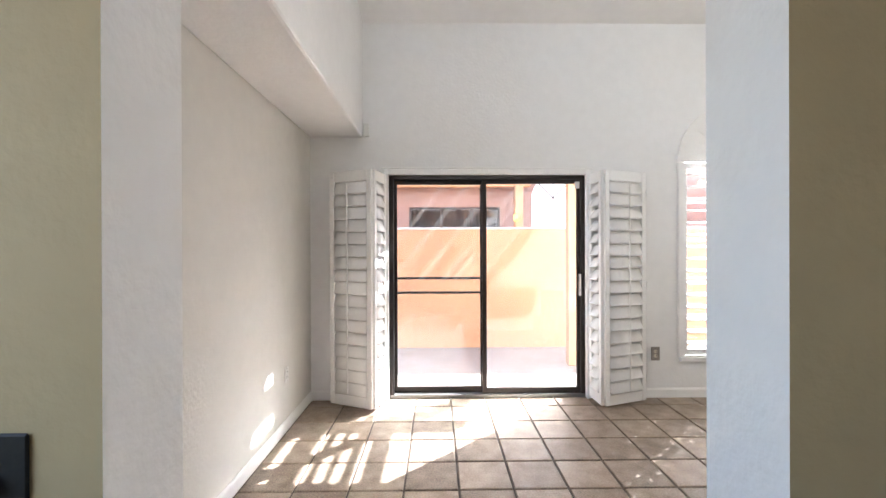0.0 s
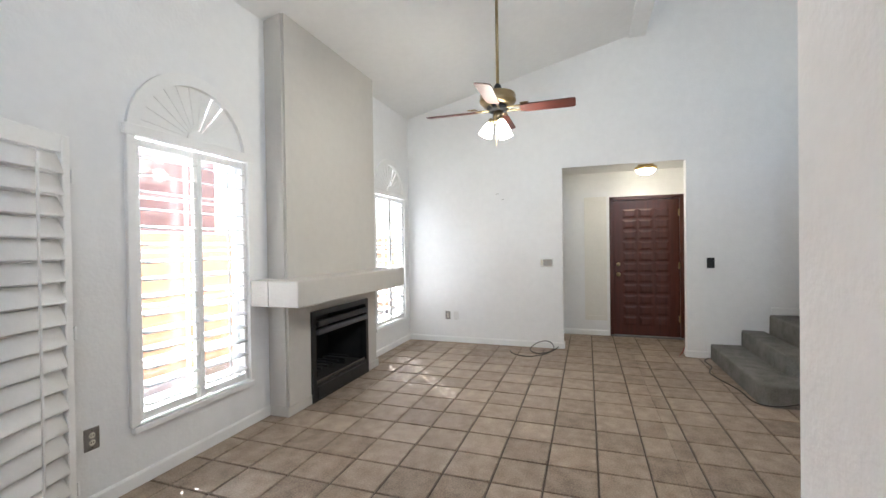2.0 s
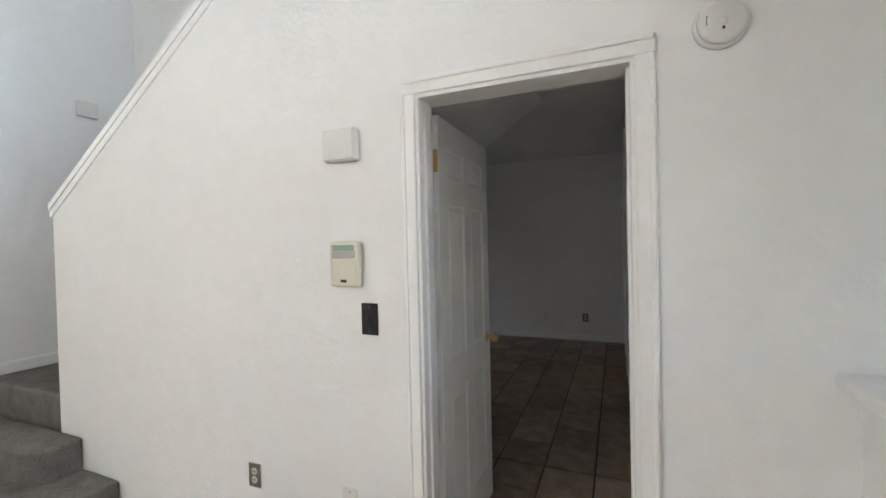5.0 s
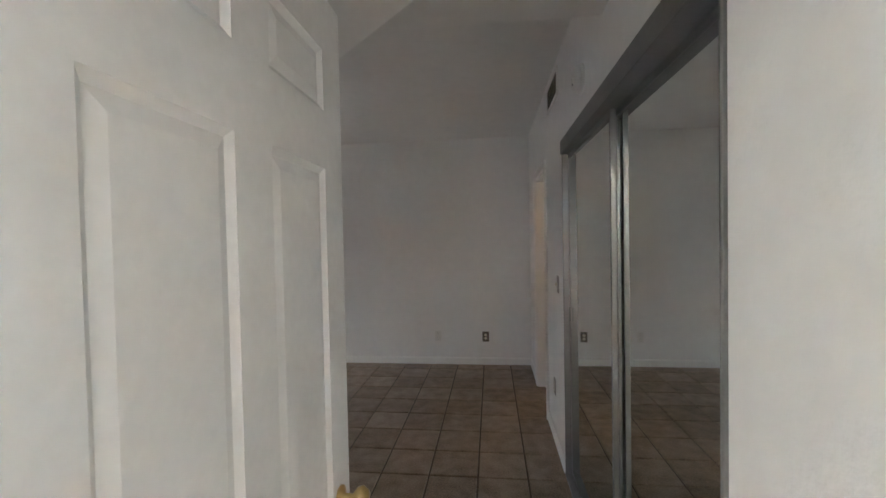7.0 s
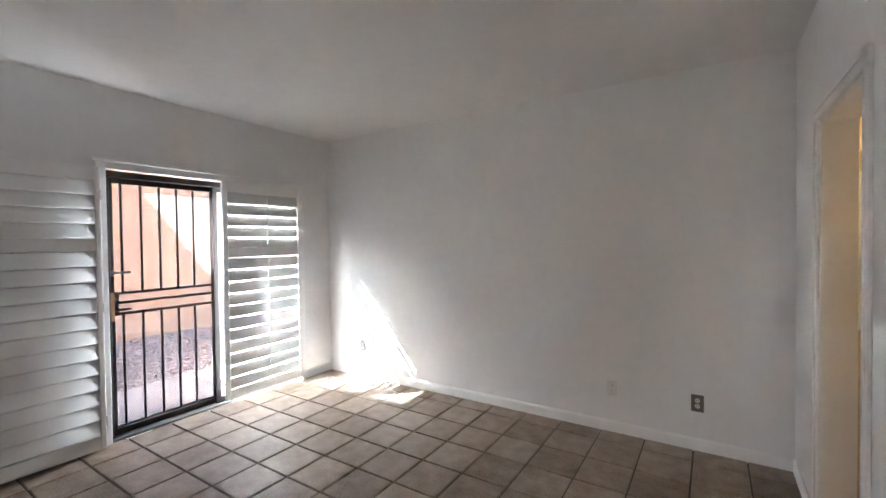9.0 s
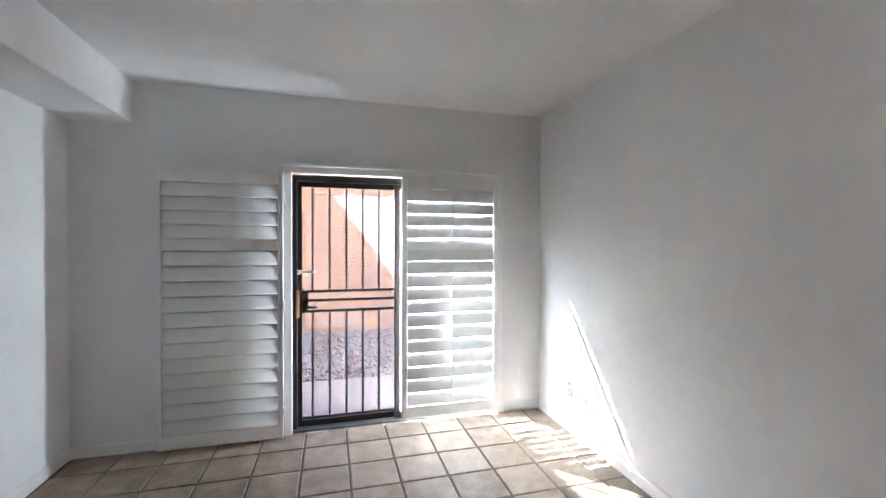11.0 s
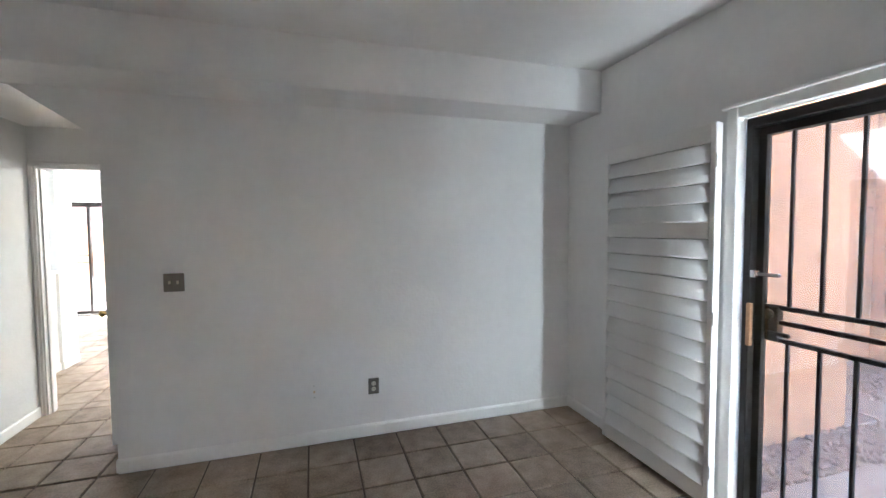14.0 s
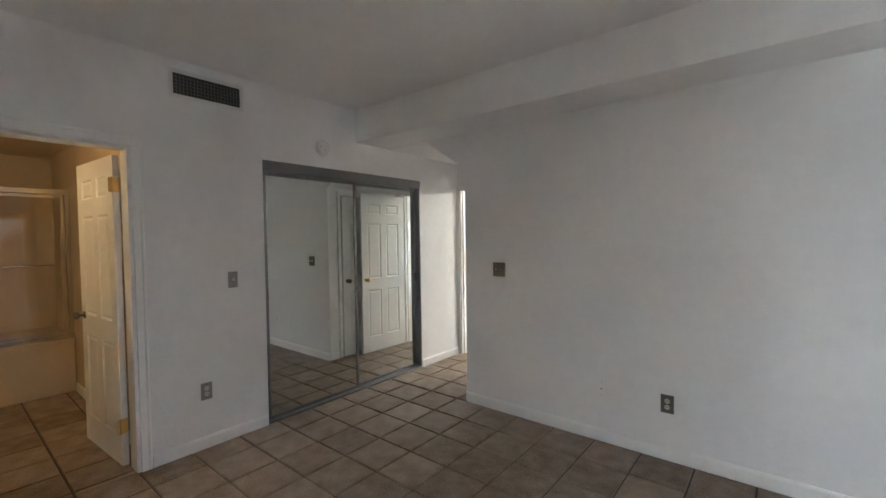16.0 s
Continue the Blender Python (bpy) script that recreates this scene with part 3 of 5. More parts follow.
# white lining round the patio door
pl = tagged(thing("trim_patio_door", pose(0, 0, 0), "white wooden lining round the patio door", "trim"), kind="structure")
for a, b, c, d in ((SL[0] - 0.02, x0, 0.0, 2.085), (x1, SL[1] + 0.02, 0.0, 2.085), (x0, x1, zt + 0.002, 2.085)):
    part("casing_strip", box(a, LN - 0.022, c, b, LN + 0.06, d, 0.004, 1), TRIM, pl)
part("casing_strip", box(SL[0] - 0.035, LN - 0.032, 2.085, SL[1] + 0.035, LN - 0.001, 2.102, 0.004, 1), TRIM, pl)
for x in (0.75, 1.15, 1.25, 1.75):
    part("magnet_catch", box(x, LN - 0.035, 2.045, x + 0.03, LN - 0.022, 2.07, 0.002, 1), TRIM, pl)


def between(p, q, z=0.03):
    """The pose of a panel that stands from p to q on the floor, front to the right of p-q, and its width."""
    d = Vector((q[0] - p[0], q[1] - p[1]))
    return pose((p[0] + q[0]) / 2, (p[1] + q[1]) / 2, z, 0, 0, math.degrees(math.atan2(d.y, d.x))), d.length


G1 = "shutters of the patio door"
m, w = between((-0.135, 4.20), (0.25, 4.03))
shutter(m, w, 2.0, 76, "white wooden plantation shutter folded open beside the patio door", G1, jitter=3, stile=0.045)
m, w = between((0.262, 4.04), (0.325, 4.295))
shutter(m, w, 2.0, 70, "narrow white shutter panel folded at the patio door jamb", G1, rods=0, stile=0.04)
m, w = between((2.178, 4.305), (2.19, 4.065))
shutter(m, w, 2.0, 55, "narrow white shutter panel folded at the patio door jamb", G1, rods=0, stile=0.04)
m, w = between((2.205, 4.055), (2.625, 4.205))
shutter(m, w, 2.0, 68, "white wooden plantation shutter folded open beside the patio door", G1, jitter=3, stile=0.045)


def arched_window(w, tag, tilts, gap):
    c = sum(w) / 2
    win = tagged(thing(tag, pose(c, 0, 0), "white arched window with glazing bars", "window"), kind="structure")
    y = LN + 0.11
    hw = R1
    for s in (-1, 1):
        part("window_frame", box(s * hw - (0.035 if s > 0 else 0), y - 0.02, WZ0, s * hw + (0.035 if s < 0 else 0), y + 0.03, WZ1, 0.003, 1), TRIM, win)
    part("window_frame", box(-hw, y - 0.02, WZ0, hw, y + 0.03, WZ0 + 0.035, 0.003, 1), TRIM, win)
    part("window_frame", box(-hw, y - 0.02, WZ1 - 0.02, hw, y + 0.03, WZ1 + 0.02, 0.003, 1), TRIM, win)
    for k in range(1, 5):
        z = WZ0 + (WZ1 - WZ0) * k / 5
        part("glazing_bar", box(-hw + 0.03, y - 0.006, z - 0.008, hw - 0.03, y + 0.012, z + 0.008), TRIM, win)
    part("glazing_bar", box(-0.008, y - 0.006, WZ0, 0.008, y + 0.012, WZ1), TRIM, win)
    n = 28
    pts = [(-hw + 0.005, WZ0), (hw - 0.005, WZ0)] + [((hw - 0.005) * math.cos(math.pi * i / n), WZ1 + (hw - 0.005) * math.sin(math.pi * i / n)) for i in range(n + 1)]
    g = part("pane", prism(pts, y + 0.013, y + 0.018, "xz"), GLASS, win)
    g.visible_shadow = False
    part("window_sill", box(-hw - 0.03, LN - 0.03, WZ0 - 0.045, hw + 0.03, LN + 0.10, WZ0 - 0.001, 0.006, 2), TRIM, win)
    # shutter frame and panels
    fr = thing("window_shutter_frame", pose(c, LN - 0.006, 0), "white shutter frame set in the arched window", "shutter frame")
    part("frame_side", box(-hw - 0.045, -0.02, WZ0 - 0.0, -hw + 0.01, 0.015, WZ1 + 0.03, 0.004, 1), SHUT, fr)
    part("frame_side", box(hw - 0.01, -0.02, WZ0 - 0.0, hw + 0.045, 0.015, WZ1 + 0.03, 0.004, 1), SHUT, fr)
    part("frame_top", box(-hw - 0.06, -0.026, WZ1 + 0.0, hw + 0.06, 0.015, WZ1 + 0.07, 0.005, 1), SHUT, fr)
    part("frame_bottom", box(-hw - 0.045, -0.02, WZ0 - 0.0, hw + 0.045, 0.015, WZ0 + 0.012, 0.003, 1), SHUT, fr)
    for s, tilt in zip((-1, 1), tilts):
        pw = hw - 0.013
        shutter(pose(c + s * pw / 2 * 1.005, LN + 0.012, WZ0 + 0.014), pw, WZ1 - WZ0 - 0.02, tilt, "white shutter panel with open louvres in the arched window", "window shutters", jitter=1.2, stile=0.035, rail=0.05, rods=s > 0, gap=gap)
    # sunburst in the round head
    sb = thing("sunburst_shutter", pose(c, LN + 0.02, WZ1 + 0.07), "white fan-shaped shutter in a round window head", "shutter", "sunburst shutters")
    ring = bmesh.new()
    for r0, r1, ya, yb in ((hw - 0.035, hw + 0.045, -0.046, -0.012),):
        for i in range(n):
            a, b = math.pi * i / n, math.pi * (i + 1) / n
            vs = [[ring.verts.new((r * math.cos(t), yy, max(0, r * math.sin(t) - 0.05))) for r, t in ((r0, a), (r1, a), (r1, b), (r0, b))] for yy in (ya, yb)]
            ring.faces.new(vs[0])
            ring.faces.new(vs[1][::-1])
            for e in range(4):
                ring.faces.new((vs[0][e], vs[1][e], vs[1][(e + 1) % 4], vs[0][(e + 1) % 4]))
    bmesh.ops.remove_doubles(ring, verts=ring.verts[:], dist=1e-5)
    bmesh.ops.recalc_face_normals(ring, faces=ring.faces[:])
    part("arch_frame", ring, SHUT, sb, smooth=False)
    part("hub", prism([(0.075 * math.cos(math.pi * i / 10), 0.075 * math.sin(math.pi * i / 10)) for i in range(11)], -0.03, 0.0, "xz"), SHUT, sb)
    k = 13
    for i in range(k):
        slit = 0.035 if i in (4, 5) else 0.0
        a0, a1 = math.pi * i / k + slit, math.pi * (i + 1) / k + 0.002
        r = hw - 0.03
        b = bmesh.new()
        pts = [(0.07, a0, 0.002), (r, a0, 0.003), (r, a1, -0.003), (0.07, a1, -0.002)]
        f = [b.verts.new((q * math.cos(t), -0.014 + e, max(0.002, q * math.sin(t) - 0.05 * (q > 0.3)))) for q, t, e in pts]
        g2 = [b.verts.new((v.co.x, v.co.y + 0.006, v.co.z)) for v in f]
        b.faces.new(f)
        b.faces.new(g2[::-1])
        for e in range(4):
            b.faces.new((f[e], g2[e], g2[(e + 1) % 4], f[(e + 1) % 4]))
        bmesh.ops.recalc_face_normals(b, faces=b.faces[:])
        part("blade", b, SHUT, sb)


arched_window(W1, "window_1", (9, 10), 0.001)
arched_window(W2, "window_2", (13, 15), 0.019)

# ---------------------------------------------------------------- living room: fireplace
FY, FX0, FX1 = 4.145, 4.168, 5.775
fp = thing("fireplace", pose(0, 0, 0), "greige chimney breast with a black firebox and white mantel", "fireplace")
breast = slab("y", FY, LN - 0.001, FX0, FX1, 0.0, CZ(FY) + 0.03, [(4.5, 5.52, -0.001, 0.84)])
bmesh.ops.bevel(breast, geom=[e for e in breast.edges if abs(e.verts[0].co.x - e.verts[1].co.x) < 1e-4 and abs(e.verts[0].co.y - FY) < 1e-4 and abs(e.verts[1].co.y - FY) < 1e-4 and (abs(e.verts[0].co.x - FX0) < 1e-4 or abs(e.verts[0].co.x - FX1) < 1e-4)], offset=0.02, segments=4, affect='EDGES')
part("chimney_breast", breast, GREIGE, fp, "greige plastered chimney breast")
part("mantel_shelf", box(3.95, 3.85, 0.975, 5.945, FY - 0.001, 1.187, 0.01, 2), GREIGE, fp, "boxed plaster mantel shelf")
part("mantel_return", box(3.95, FY - 0.001, 0.975, FX0 - 0.001, LN - 0.002, 1.187, 0.006, 2), GREIGE, fp)
part("mantel_return", box(FX1 + 0.001, FY - 0.001, 0.975, 5.945, LN - 0.002, 1.187, 0.006, 2), GREIGE, fp)
for a in ((FX0 - 0.013, FY - 0.013, FX0, LN - 0.014), (FX0 - 0.013, FY - 0.013, 4.485, FY), (5.535, FY - 0.013, FX1 + 0.013, FY), (FX1, FY, FX1 + 0.013, LN - 0.014)):
    part("skirting", box(a[0], a[1], 0, a[2], a[3], 0.085, 0.004, 1), GREIGE, fp)
ins = part("firebox", slab("y", FY - 0.02, FY + 0.03, 4.488, 5.532, 0.0, 0.853, [(4.545, 5.475, 0.16, 0.80)]), BLACK, fp, "black metal firebox surround")
part("firebox_back", box(4.5, FY + 0.5, 0.0, 5.52, FY + 0.52, 0.84), SOOT, ins)
for s in ((4.5, 4.53), (5.49, 5.52)):
    part("firebox_side", box(s[0], FY + 0.03, 0.0, s[1], FY + 0.5, 0.84), SOOT, ins)
part("firebox_roof", box(4.5, FY + 0.03, 0.80, 5.52, FY + 0.5, 0.84), SOOT, ins)
part("firebox_hearth", box(4.5, FY + 0.03, 0.0, 5.52, FY + 0.5, 0.16), SOOT, ins)
for z in (0.735, 0.655):
    part("hood_louver", box(4.55, FY - 0.05, z - 0.03, 5.47, FY - 0.005, z + 0.022, 0.008, 2), material("grey_hood_metal", (0.10, 0.10, 0.105), 0.35, 0.7) if z < 0.7 else BLACK, ins)
part("lower_grille", box(4.555, FY - 0.03, 0.02, 5.465, FY - 0.015, 0.135, 0.004, 1), BLACK, ins)
part("screen_bar", box(4.56, FY - 0.012, 0.165, 5.46, FY + 0.0, 0.185, 0.003, 1), PEWTER, ins)
grate = thing("fire_grate", pose(5.0, FY + 0.24, 0.16), "black iron log grate in the firebox", "grate")
for i in range(7):
    part("bar", box(-0.3 + i * 0.1 - 0.008, -0.13, 0.06, -0.3 + i * 0.1 + 0.008, 0.13, 0.078), SOOT, grate)
for s in (-0.24, 0.24):
    part("leg", box(s - 0.01, -0.12, 0, s + 0.01, 0.12, 0.06), SOOT, grate)

# ---------------------------------------------------------------- ceiling fan
FAN = (4.776, 2.42)
fan = thing("ceiling_fan", pose(FAN[0], FAN[1], 2.62, 0, 0, 1), "antique brass ceiling fan with cherry blades and lit shades", "ceiling fan")
part("downrod", rod((0, 0, 0.14), (0, 0, CZ(FAN[1]) - 2.62 - 0.06), 0.013, 12), ABRASS, fan, smooth=True)
part("canopy", lathe([(0.02, 0), (0.06, 0.02), (0.07, 0.10), (0.07, 0.14)], 24, pose(0, 0, CZ(FAN[1]) - 2.62 - 0.09)), ABRASS, fan, smooth=True)
part("coupling", lathe([(0.014, 0.15), (0.03, 0.16), (0.03, 0.185), (0.016, 0.205)], 20), DARK, fan, smooth=True)
part("motor_housing", lathe([(0.06, 0.015), (0.125, 0.02), (0.15, 0.045), (0.156, 0.06), (0.15, 0.066), (0.15, 0.105), (0.142, 0.118), (0.10, 0.135), (0.04, 0.142), (0.03, 0.155)], 40), ABRASS, fan, smooth=True)
part("flywheel", lathe([(0.04, -0.03), (0.085, -0.025), (0.095, 0.0), (0.075, 0.018)], 28), DARK, fan, smooth=True)
part("switch_housing", lathe([(0.03, -0.13), (0.043, -0.12), (0.043, -0.04), (0.03, -0.03)], 24), ABRASS, fan, smooth=True)
blade_b = bmesh.new()
outline = [(0.19, -0.045), (0.24, -0.058), (0.60, -0.066), (0.628, -0.06), (0.635, -0.04), (0.635, 0.04), (0.628, 0.06), (0.60, 0.066), (0.24, 0.058), (0.19, 0.045)]
merge(blade_b, prism(outline, -0.004, 0.004, "xy"))
blade_me = mesh_of("blade", blade_b, CHERRY)
iron = bmesh.new()
for s in (-1, 1):
    box(0.07, s * 0.03 - 0.008, -0.035, 0.21, s * 0.03 + 0.008, -0.022, 0.003, 1, bm=iron)
box(0.19, -0.045, -0.012, 0.26, 0.045, -0.004, 0.003, 1, bm=iron)
iron_me = mesh_of("blade_iron", iron, ABRASS)
for k in range(4):
    r = pose(0, 0, 0, 0, 0, 90 * k)
    part("blade", blade_me, CHERRY, fan, at=r @ pose(0, 0, -0.02, -13, 0, 0))
    part("blade_iron", iron_me, ABRASS, fan, at=r @ pose(0, 0, 0.012, -13, 0, 0))
shade_me = mesh_of("shade", lathe([(0.022, 0), (0.035, -0.02), (0.048, -0.06), (0.056, -0.10), (0.060, -0.115), (0.050, -0.118), (0.001, -0.118)], 22), FROST, True)
fitter_me = mesh_of("fitter", lathe([(0.012, 0.03), (0.026, 0.02), (0.026, -0.01), (0.02, -0.012)], 18), ABRASS, True)
for k in range(3):
    r = pose(0, 0, -0.115, 0, 0, 120 * k + 212)
    f = part("fitter", fitter_me, ABRASS, fan, at=r @ pose(0.062, 0, 0.0, 0, -24, 0))
    part("shade", shade_me, FROST, fan, "lit frosted tulip glass shade", at=r @ pose(0.067, 0, -0.012, 0, -24, 0))
    part("arm", rod((0.03, 0, 0.0), (0.062, 0, 0.02), 0.008), ABRASS, fan, at=r)
part("pull_chain", rod((0.03, 0.02, -0.125), (0.03, 0.02, -0.31), 0.0015, 6), ABRASS, fan)
for k in range(3):
    p = Matrix.Translation((FAN[0], FAN[1], 2.62)) @ pose(0, 0, -0.115, 0, 0, 120 * k + 213) @ Vector((0.14, 0, -0.19))
    lamp("fan_bulb", p, 2.5, (1.0, 0.86, 0.66), 0.05)

# ---------------------------------------------------------------- stairs
st = thing("staircase", pose(0, 0, 0), "grey carpeted winding stairs beside a white knee wall", "staircase")
def tread(pts, z0, z1, name="tread"):
    b = prism(pts, z0, z1)
    bmesh.ops.bevel(b, geom=[e for e in b.edges if all(abs(v.co.z - z1) < 1e-5 for v in e.verts) or (abs(e.verts[0].co.z - e.verts[1].co.z) > 0.05)], offset=0.028, segments=4, profile=0.6, affect='EDGES')
    bmesh.ops.subdivide_edges(b, edges=[e for e in b.edges if e.calc_length() > 0.3], cuts=6, use_grid_fill=True)
    for v in b.verts:
        v.co += Vector((noise.noise(v.co * 4), noise.noise(v.co * 4 + Vector((9, 0, 0))), noise.noise(v.co * 4 + Vector((0, 9, 0))))) * 0.005
    return part(name, b, CARPET, st, smooth=False)
tread([(5.575, LS + 0.002), (5.59, 0.20), (5.66, 0.275), (LE - 0.002, 0.275), (LE - 0.002, LS + 0.002)], 0.0, 0.185)
tread([(5.92, LS + 0.002), (5.925, -0.12), (6.0, -0.05), (LE - 0.002, -0.05), (LE - 0.002, LS + 0.002)], 0.187, 0.375)
tread([(6.16, STAIR_S + 0.002), (6.16, -0.335), (LE - 0.002, -0.335), (LE - 0.002, STAIR_S + 0.002)], 0.0, 0.57, "landing")
for i in range(11):
    x = 6.19 - i * 0.262
    z = 0.57 + (i + 1) * 0.181
    part("tread", box(x - 0.29, STAIR_S + 0.002, z - 0.16 if i < 8 else z - 0.1, x, HN - 0.002, z, 0.02, 2), CARPET, st)
capm = thing("handrail_cap", pose(0, 0, 0), "white painted cap along the sloping knee wall", "trim")
tagged(capm, kind="structure")
part("cap", prism([(6.165, 1.735), (6.165, 1.775), (2.9, 1.775 + 0.68 * 3.265), (2.9, 1.735 + 0.68 * 3.265)], HN - 0.012, LS + 0.014, "xz"), TRIM, capm)
part("cap_bead", prism([(6.16, 1.690), (6.16, 1.735), (2.9, 1.735 + 0.68 * 3.26), (2.9, 1.690 + 0.68 * 3.26)], LS + 0.0005, LS + 0.010, "xz"), TRIM, capm)

# ---------------------------------------------------------------- bedroom door seen from the living room
casing("trim_bedroom_door", (2.902, 3.667, 2.055), "y", LS, 1)
casing("trim_hall_door", (2.902, 3.667, 2.055), "y", HN, -1, 0.04)
jb = tagged(thing("door_frame", pose(0, 0, 0), "white door jamb with stops", "door frame"), kind="structure")
for a in ((2.895, 2.915), (3.654, 3.674)):
    part("jamb", box(a[0], HN - 0.004, 0, a[1], LS + 0.004, 2.04, 0.002, 1), TRIM, jb)
part("jamb", box(2.895, HN - 0.004, 2.04, 3.674, LS + 0.004, 2.06, 0.002, 1), TRIM, jb)
for a in ((2.915, 2.927), (3.642, 3.654)):
    part("door_stop", box(a[0], HN + 0.035, 0, a[1], LS - 0.035, 2.04, 0.002, 1), TRIM, jb)
tagged(six_panel(pose(3.664, HN - 0.04, 0, 0, 0, -89.3), 0.735, 2.02, "white six-panel bedroom door standing open with brass knobs", "door_2"), kind="structure")

# ---------------------------------------------------------------- entry
fd = tagged(thing("door_3", pose(0, 0, 0), "dark red-brown carved wooden front door, shut", "front door"), kind="structure")
y0, y1, xd = 0.345, 1.378, FX + 0.03
for a, b in ((y0, y0 + 0.055), (y1 - 0.055, y1)):
    part("door_jamb", box(FX - 0.012, a, 0.0, FX + T, b, 2.17, 0.005, 1), MAHOG, fd)
part("door_head", box(FX - 0.012, y0, 2.115, FX + T, y1, 2.17, 0.005, 1), MAHOG, fd)
leaf = part("leaf", box(xd, y0 + 0.057, 0.025, xd + 0.045, y1 - 0.057, 2.112, 0.003, 1), MAHOG, fd)
lw = (y1 - y0) - 0.114
cols = 3
for r in range(11):
    for c in range(cols):
        cy = y0 + 0.057 + 0.12 + (lw - 0.24) * (c + 0.5) / cols
        cz = 0.16 + (1.83) * (r + 0.5) / 11
        wy, wz = (lw - 0.24) / cols / 2 - 0.012, 1.83 / 22 - 0.014
        b = bmesh.new()
        lo = [b.verts.new((xd, cy + s * wy, cz + t * wz)) for s, t in ((-1, -1), (1, -1), (1, 1), (-1, 1))]
        hi = [b.verts.new((xd - 0.010, cy + s * (wy - 0.04), cz + t * (wz - 0.03))) for s, t in ((-1, -1), (1, -1), (1, 1), (-1, 1))]
        b.faces.new(hi)
        for i in range(4):
            b.faces.new((lo[i], lo[(i + 1) % 4], hi[(i + 1) % 4], hi[i]))
        bmesh.ops.recalc_face_normals(b, faces=b.faces[:])
        part("carved_panel", b, MAHOG, leaf)
part("deadbolt", lathe([(0.03, 0), (0.03, 0.012), (0.02, 0.02), (0.004, 0.022)], 18, pose(xd, y1 - 0.125, 1.12, 0, -90)), ABRASS, fd, smooth=True)
part("knob", lathe([(0.033, 0), (0.033, 0.008), (0.012, 0.016), (0.012, 0.034), (0.029, 0.046), (0.031, 0.058), (0.006, 0.07)], 18, pose(xd, y1 - 0.125, 0.965, 0, -90)), ABRASS, fd, smooth=True)
for z in (0.3, 1.1, 1.9):
    part("hinge", box(xd - 0.018, y0 + 0.05, z - 0.05, xd - 0.001, y0 + 0.075, z + 0.05, 0.003, 1), ABRASS, fd)
part("threshold", box(FX - 0.03, y0 + 0.01, 0.0, FX + T, y1 - 0.01, 0.024, 0.005, 1), ALU, fd, "grey metal threshold")
sl_ = thing("sidelight_panel", pose(FX, 1.585, 1.21, 0, 0, -90), "cream framed narrow panel covering the entry sidelight", "panel")
part("panel_frame", slab("y", -0.022, -0.001, -0.165, 0.165, -0.97, 0.97, [(-0.115, 0.115, -0.90, 0.90)]), CREAM, sl_)
part("panel_board", box(-0.116, -0.006, -0.901, 0.116, -0.002, 0.901), CREAM, sl_)
part("panel_bead", slab("y", -0.016, -0.0061, -0.075, 0.075, -0.84, 0.84, [(-0.062, 0.062, -0.827, 0.827)]), CREAM, sl_)
dl = thing("entry_ceiling_light", pose(7.66, 0.93, 2.51), "brass-rimmed flush dome light, lit", "ceiling light")
part("pan", lathe([(0.10, 0.049), (0.105, 0.01), (0.13, 0.0), (0.145, -0.012), (0.145, -0.035), (0.125, -0.045)], 32), BRASS, dl, smooth=True)
part("dome", lathe([(0.127, -0.03), (0.125, -0.055), (0.10, -0.09), (0.06, -0.108), (0.01, -0.114)], 32), DOME, dl, smooth=True)
lamp("entry_bulb", (7.66, 0.93, 2.30), 0.45, (1.0, 0.84, 0.60), 0.1)

# ---------------------------------------------------------------- wall fittings, living room
plate("outlet", ON_N(2.785, 0.40), "grey metal outlet plate on the white wall", "outlet", STEEL, "outlet", 0.08, 0.125)
plate("outlet", pose(LW, 3.72, 0.42, 0, 0, 90), "white outlet plate on the greige wall", "outlet", PLASTIC, "outlet")
plate("outlet", ON_E(3.71, 0.40), "grey metal outlet plate on the tall wall", "outlet", STEEL, "outlet", 0.078, 0.12)
plate("cover_plate", ON_E(3.58, 0.40), "white blank cover plate on the tall wall", "wall plate", PLASTIC, "", 0.078, 0.12)
plate("switch", ON_E(0.262, 1.19), "black switch plate beside the stairs", "switch", BLACK, "rocker", 0.085, 0.13)
plate("switch", ON_S(3.895, 1.18), "black switch plate beside the bedroom door", "switch", BLACK, "rocker", 0.078, 0.13)
plate("outlet", ON_S(4.55, 0.41), "grey metal outlet plate on the white wall", "outlet", STEEL, "outlet", 0.075, 0.115)
plate("cable_jack", ON_S(4.015, 0.40), "white cable jack plate on the wall", "wall plate", PLASTIC, "jack", 0.075, 0.115)
plate("switch", pose(0.205, KY0, 1.07, 0, 0, 0), "black switch plate on the tan kitchen wall", "switch", BLACK, "toggle", 0.13, 0.13)
thm = thing("thermostat", ON_E(2.25, 1.195), "grey rectangular thermostat on the white wall", "thermostat")
part("housing", box(-0.085, -0.028, -0.055, 0.085, 0, 0.055, 0.008, 2), PLASTIC, thm)
part("cover", box(-0.04, -0.033, -0.045, 0.078, -0.027, 0.045, 0.004, 1), STEEL, thm, "grey cover")
part("dial_slot", box(-0.075, -0.031, -0.035, -0.05, -0.027, 0.035, 0.002, 1), ALMOND, thm)
al = thing("alarm_keypad", ON_S(3.993, 1.405), "almond alarm keypad with a green display", "alarm keypad")
part("housing", box(-0.072, -0.034, -0.095, 0.072, 0, 0.095, 0.014, 3), ALMOND, al)
part("display", box(-0.052, -0.0365, 0.055, 0.052, -0.033, 0.08, 0.003, 1), LCD, al)
part("display_bezel", box(-0.055, -0.0355, 0.025, 0.055, -0.033, 0.053, 0.003, 1), STEEL, al)
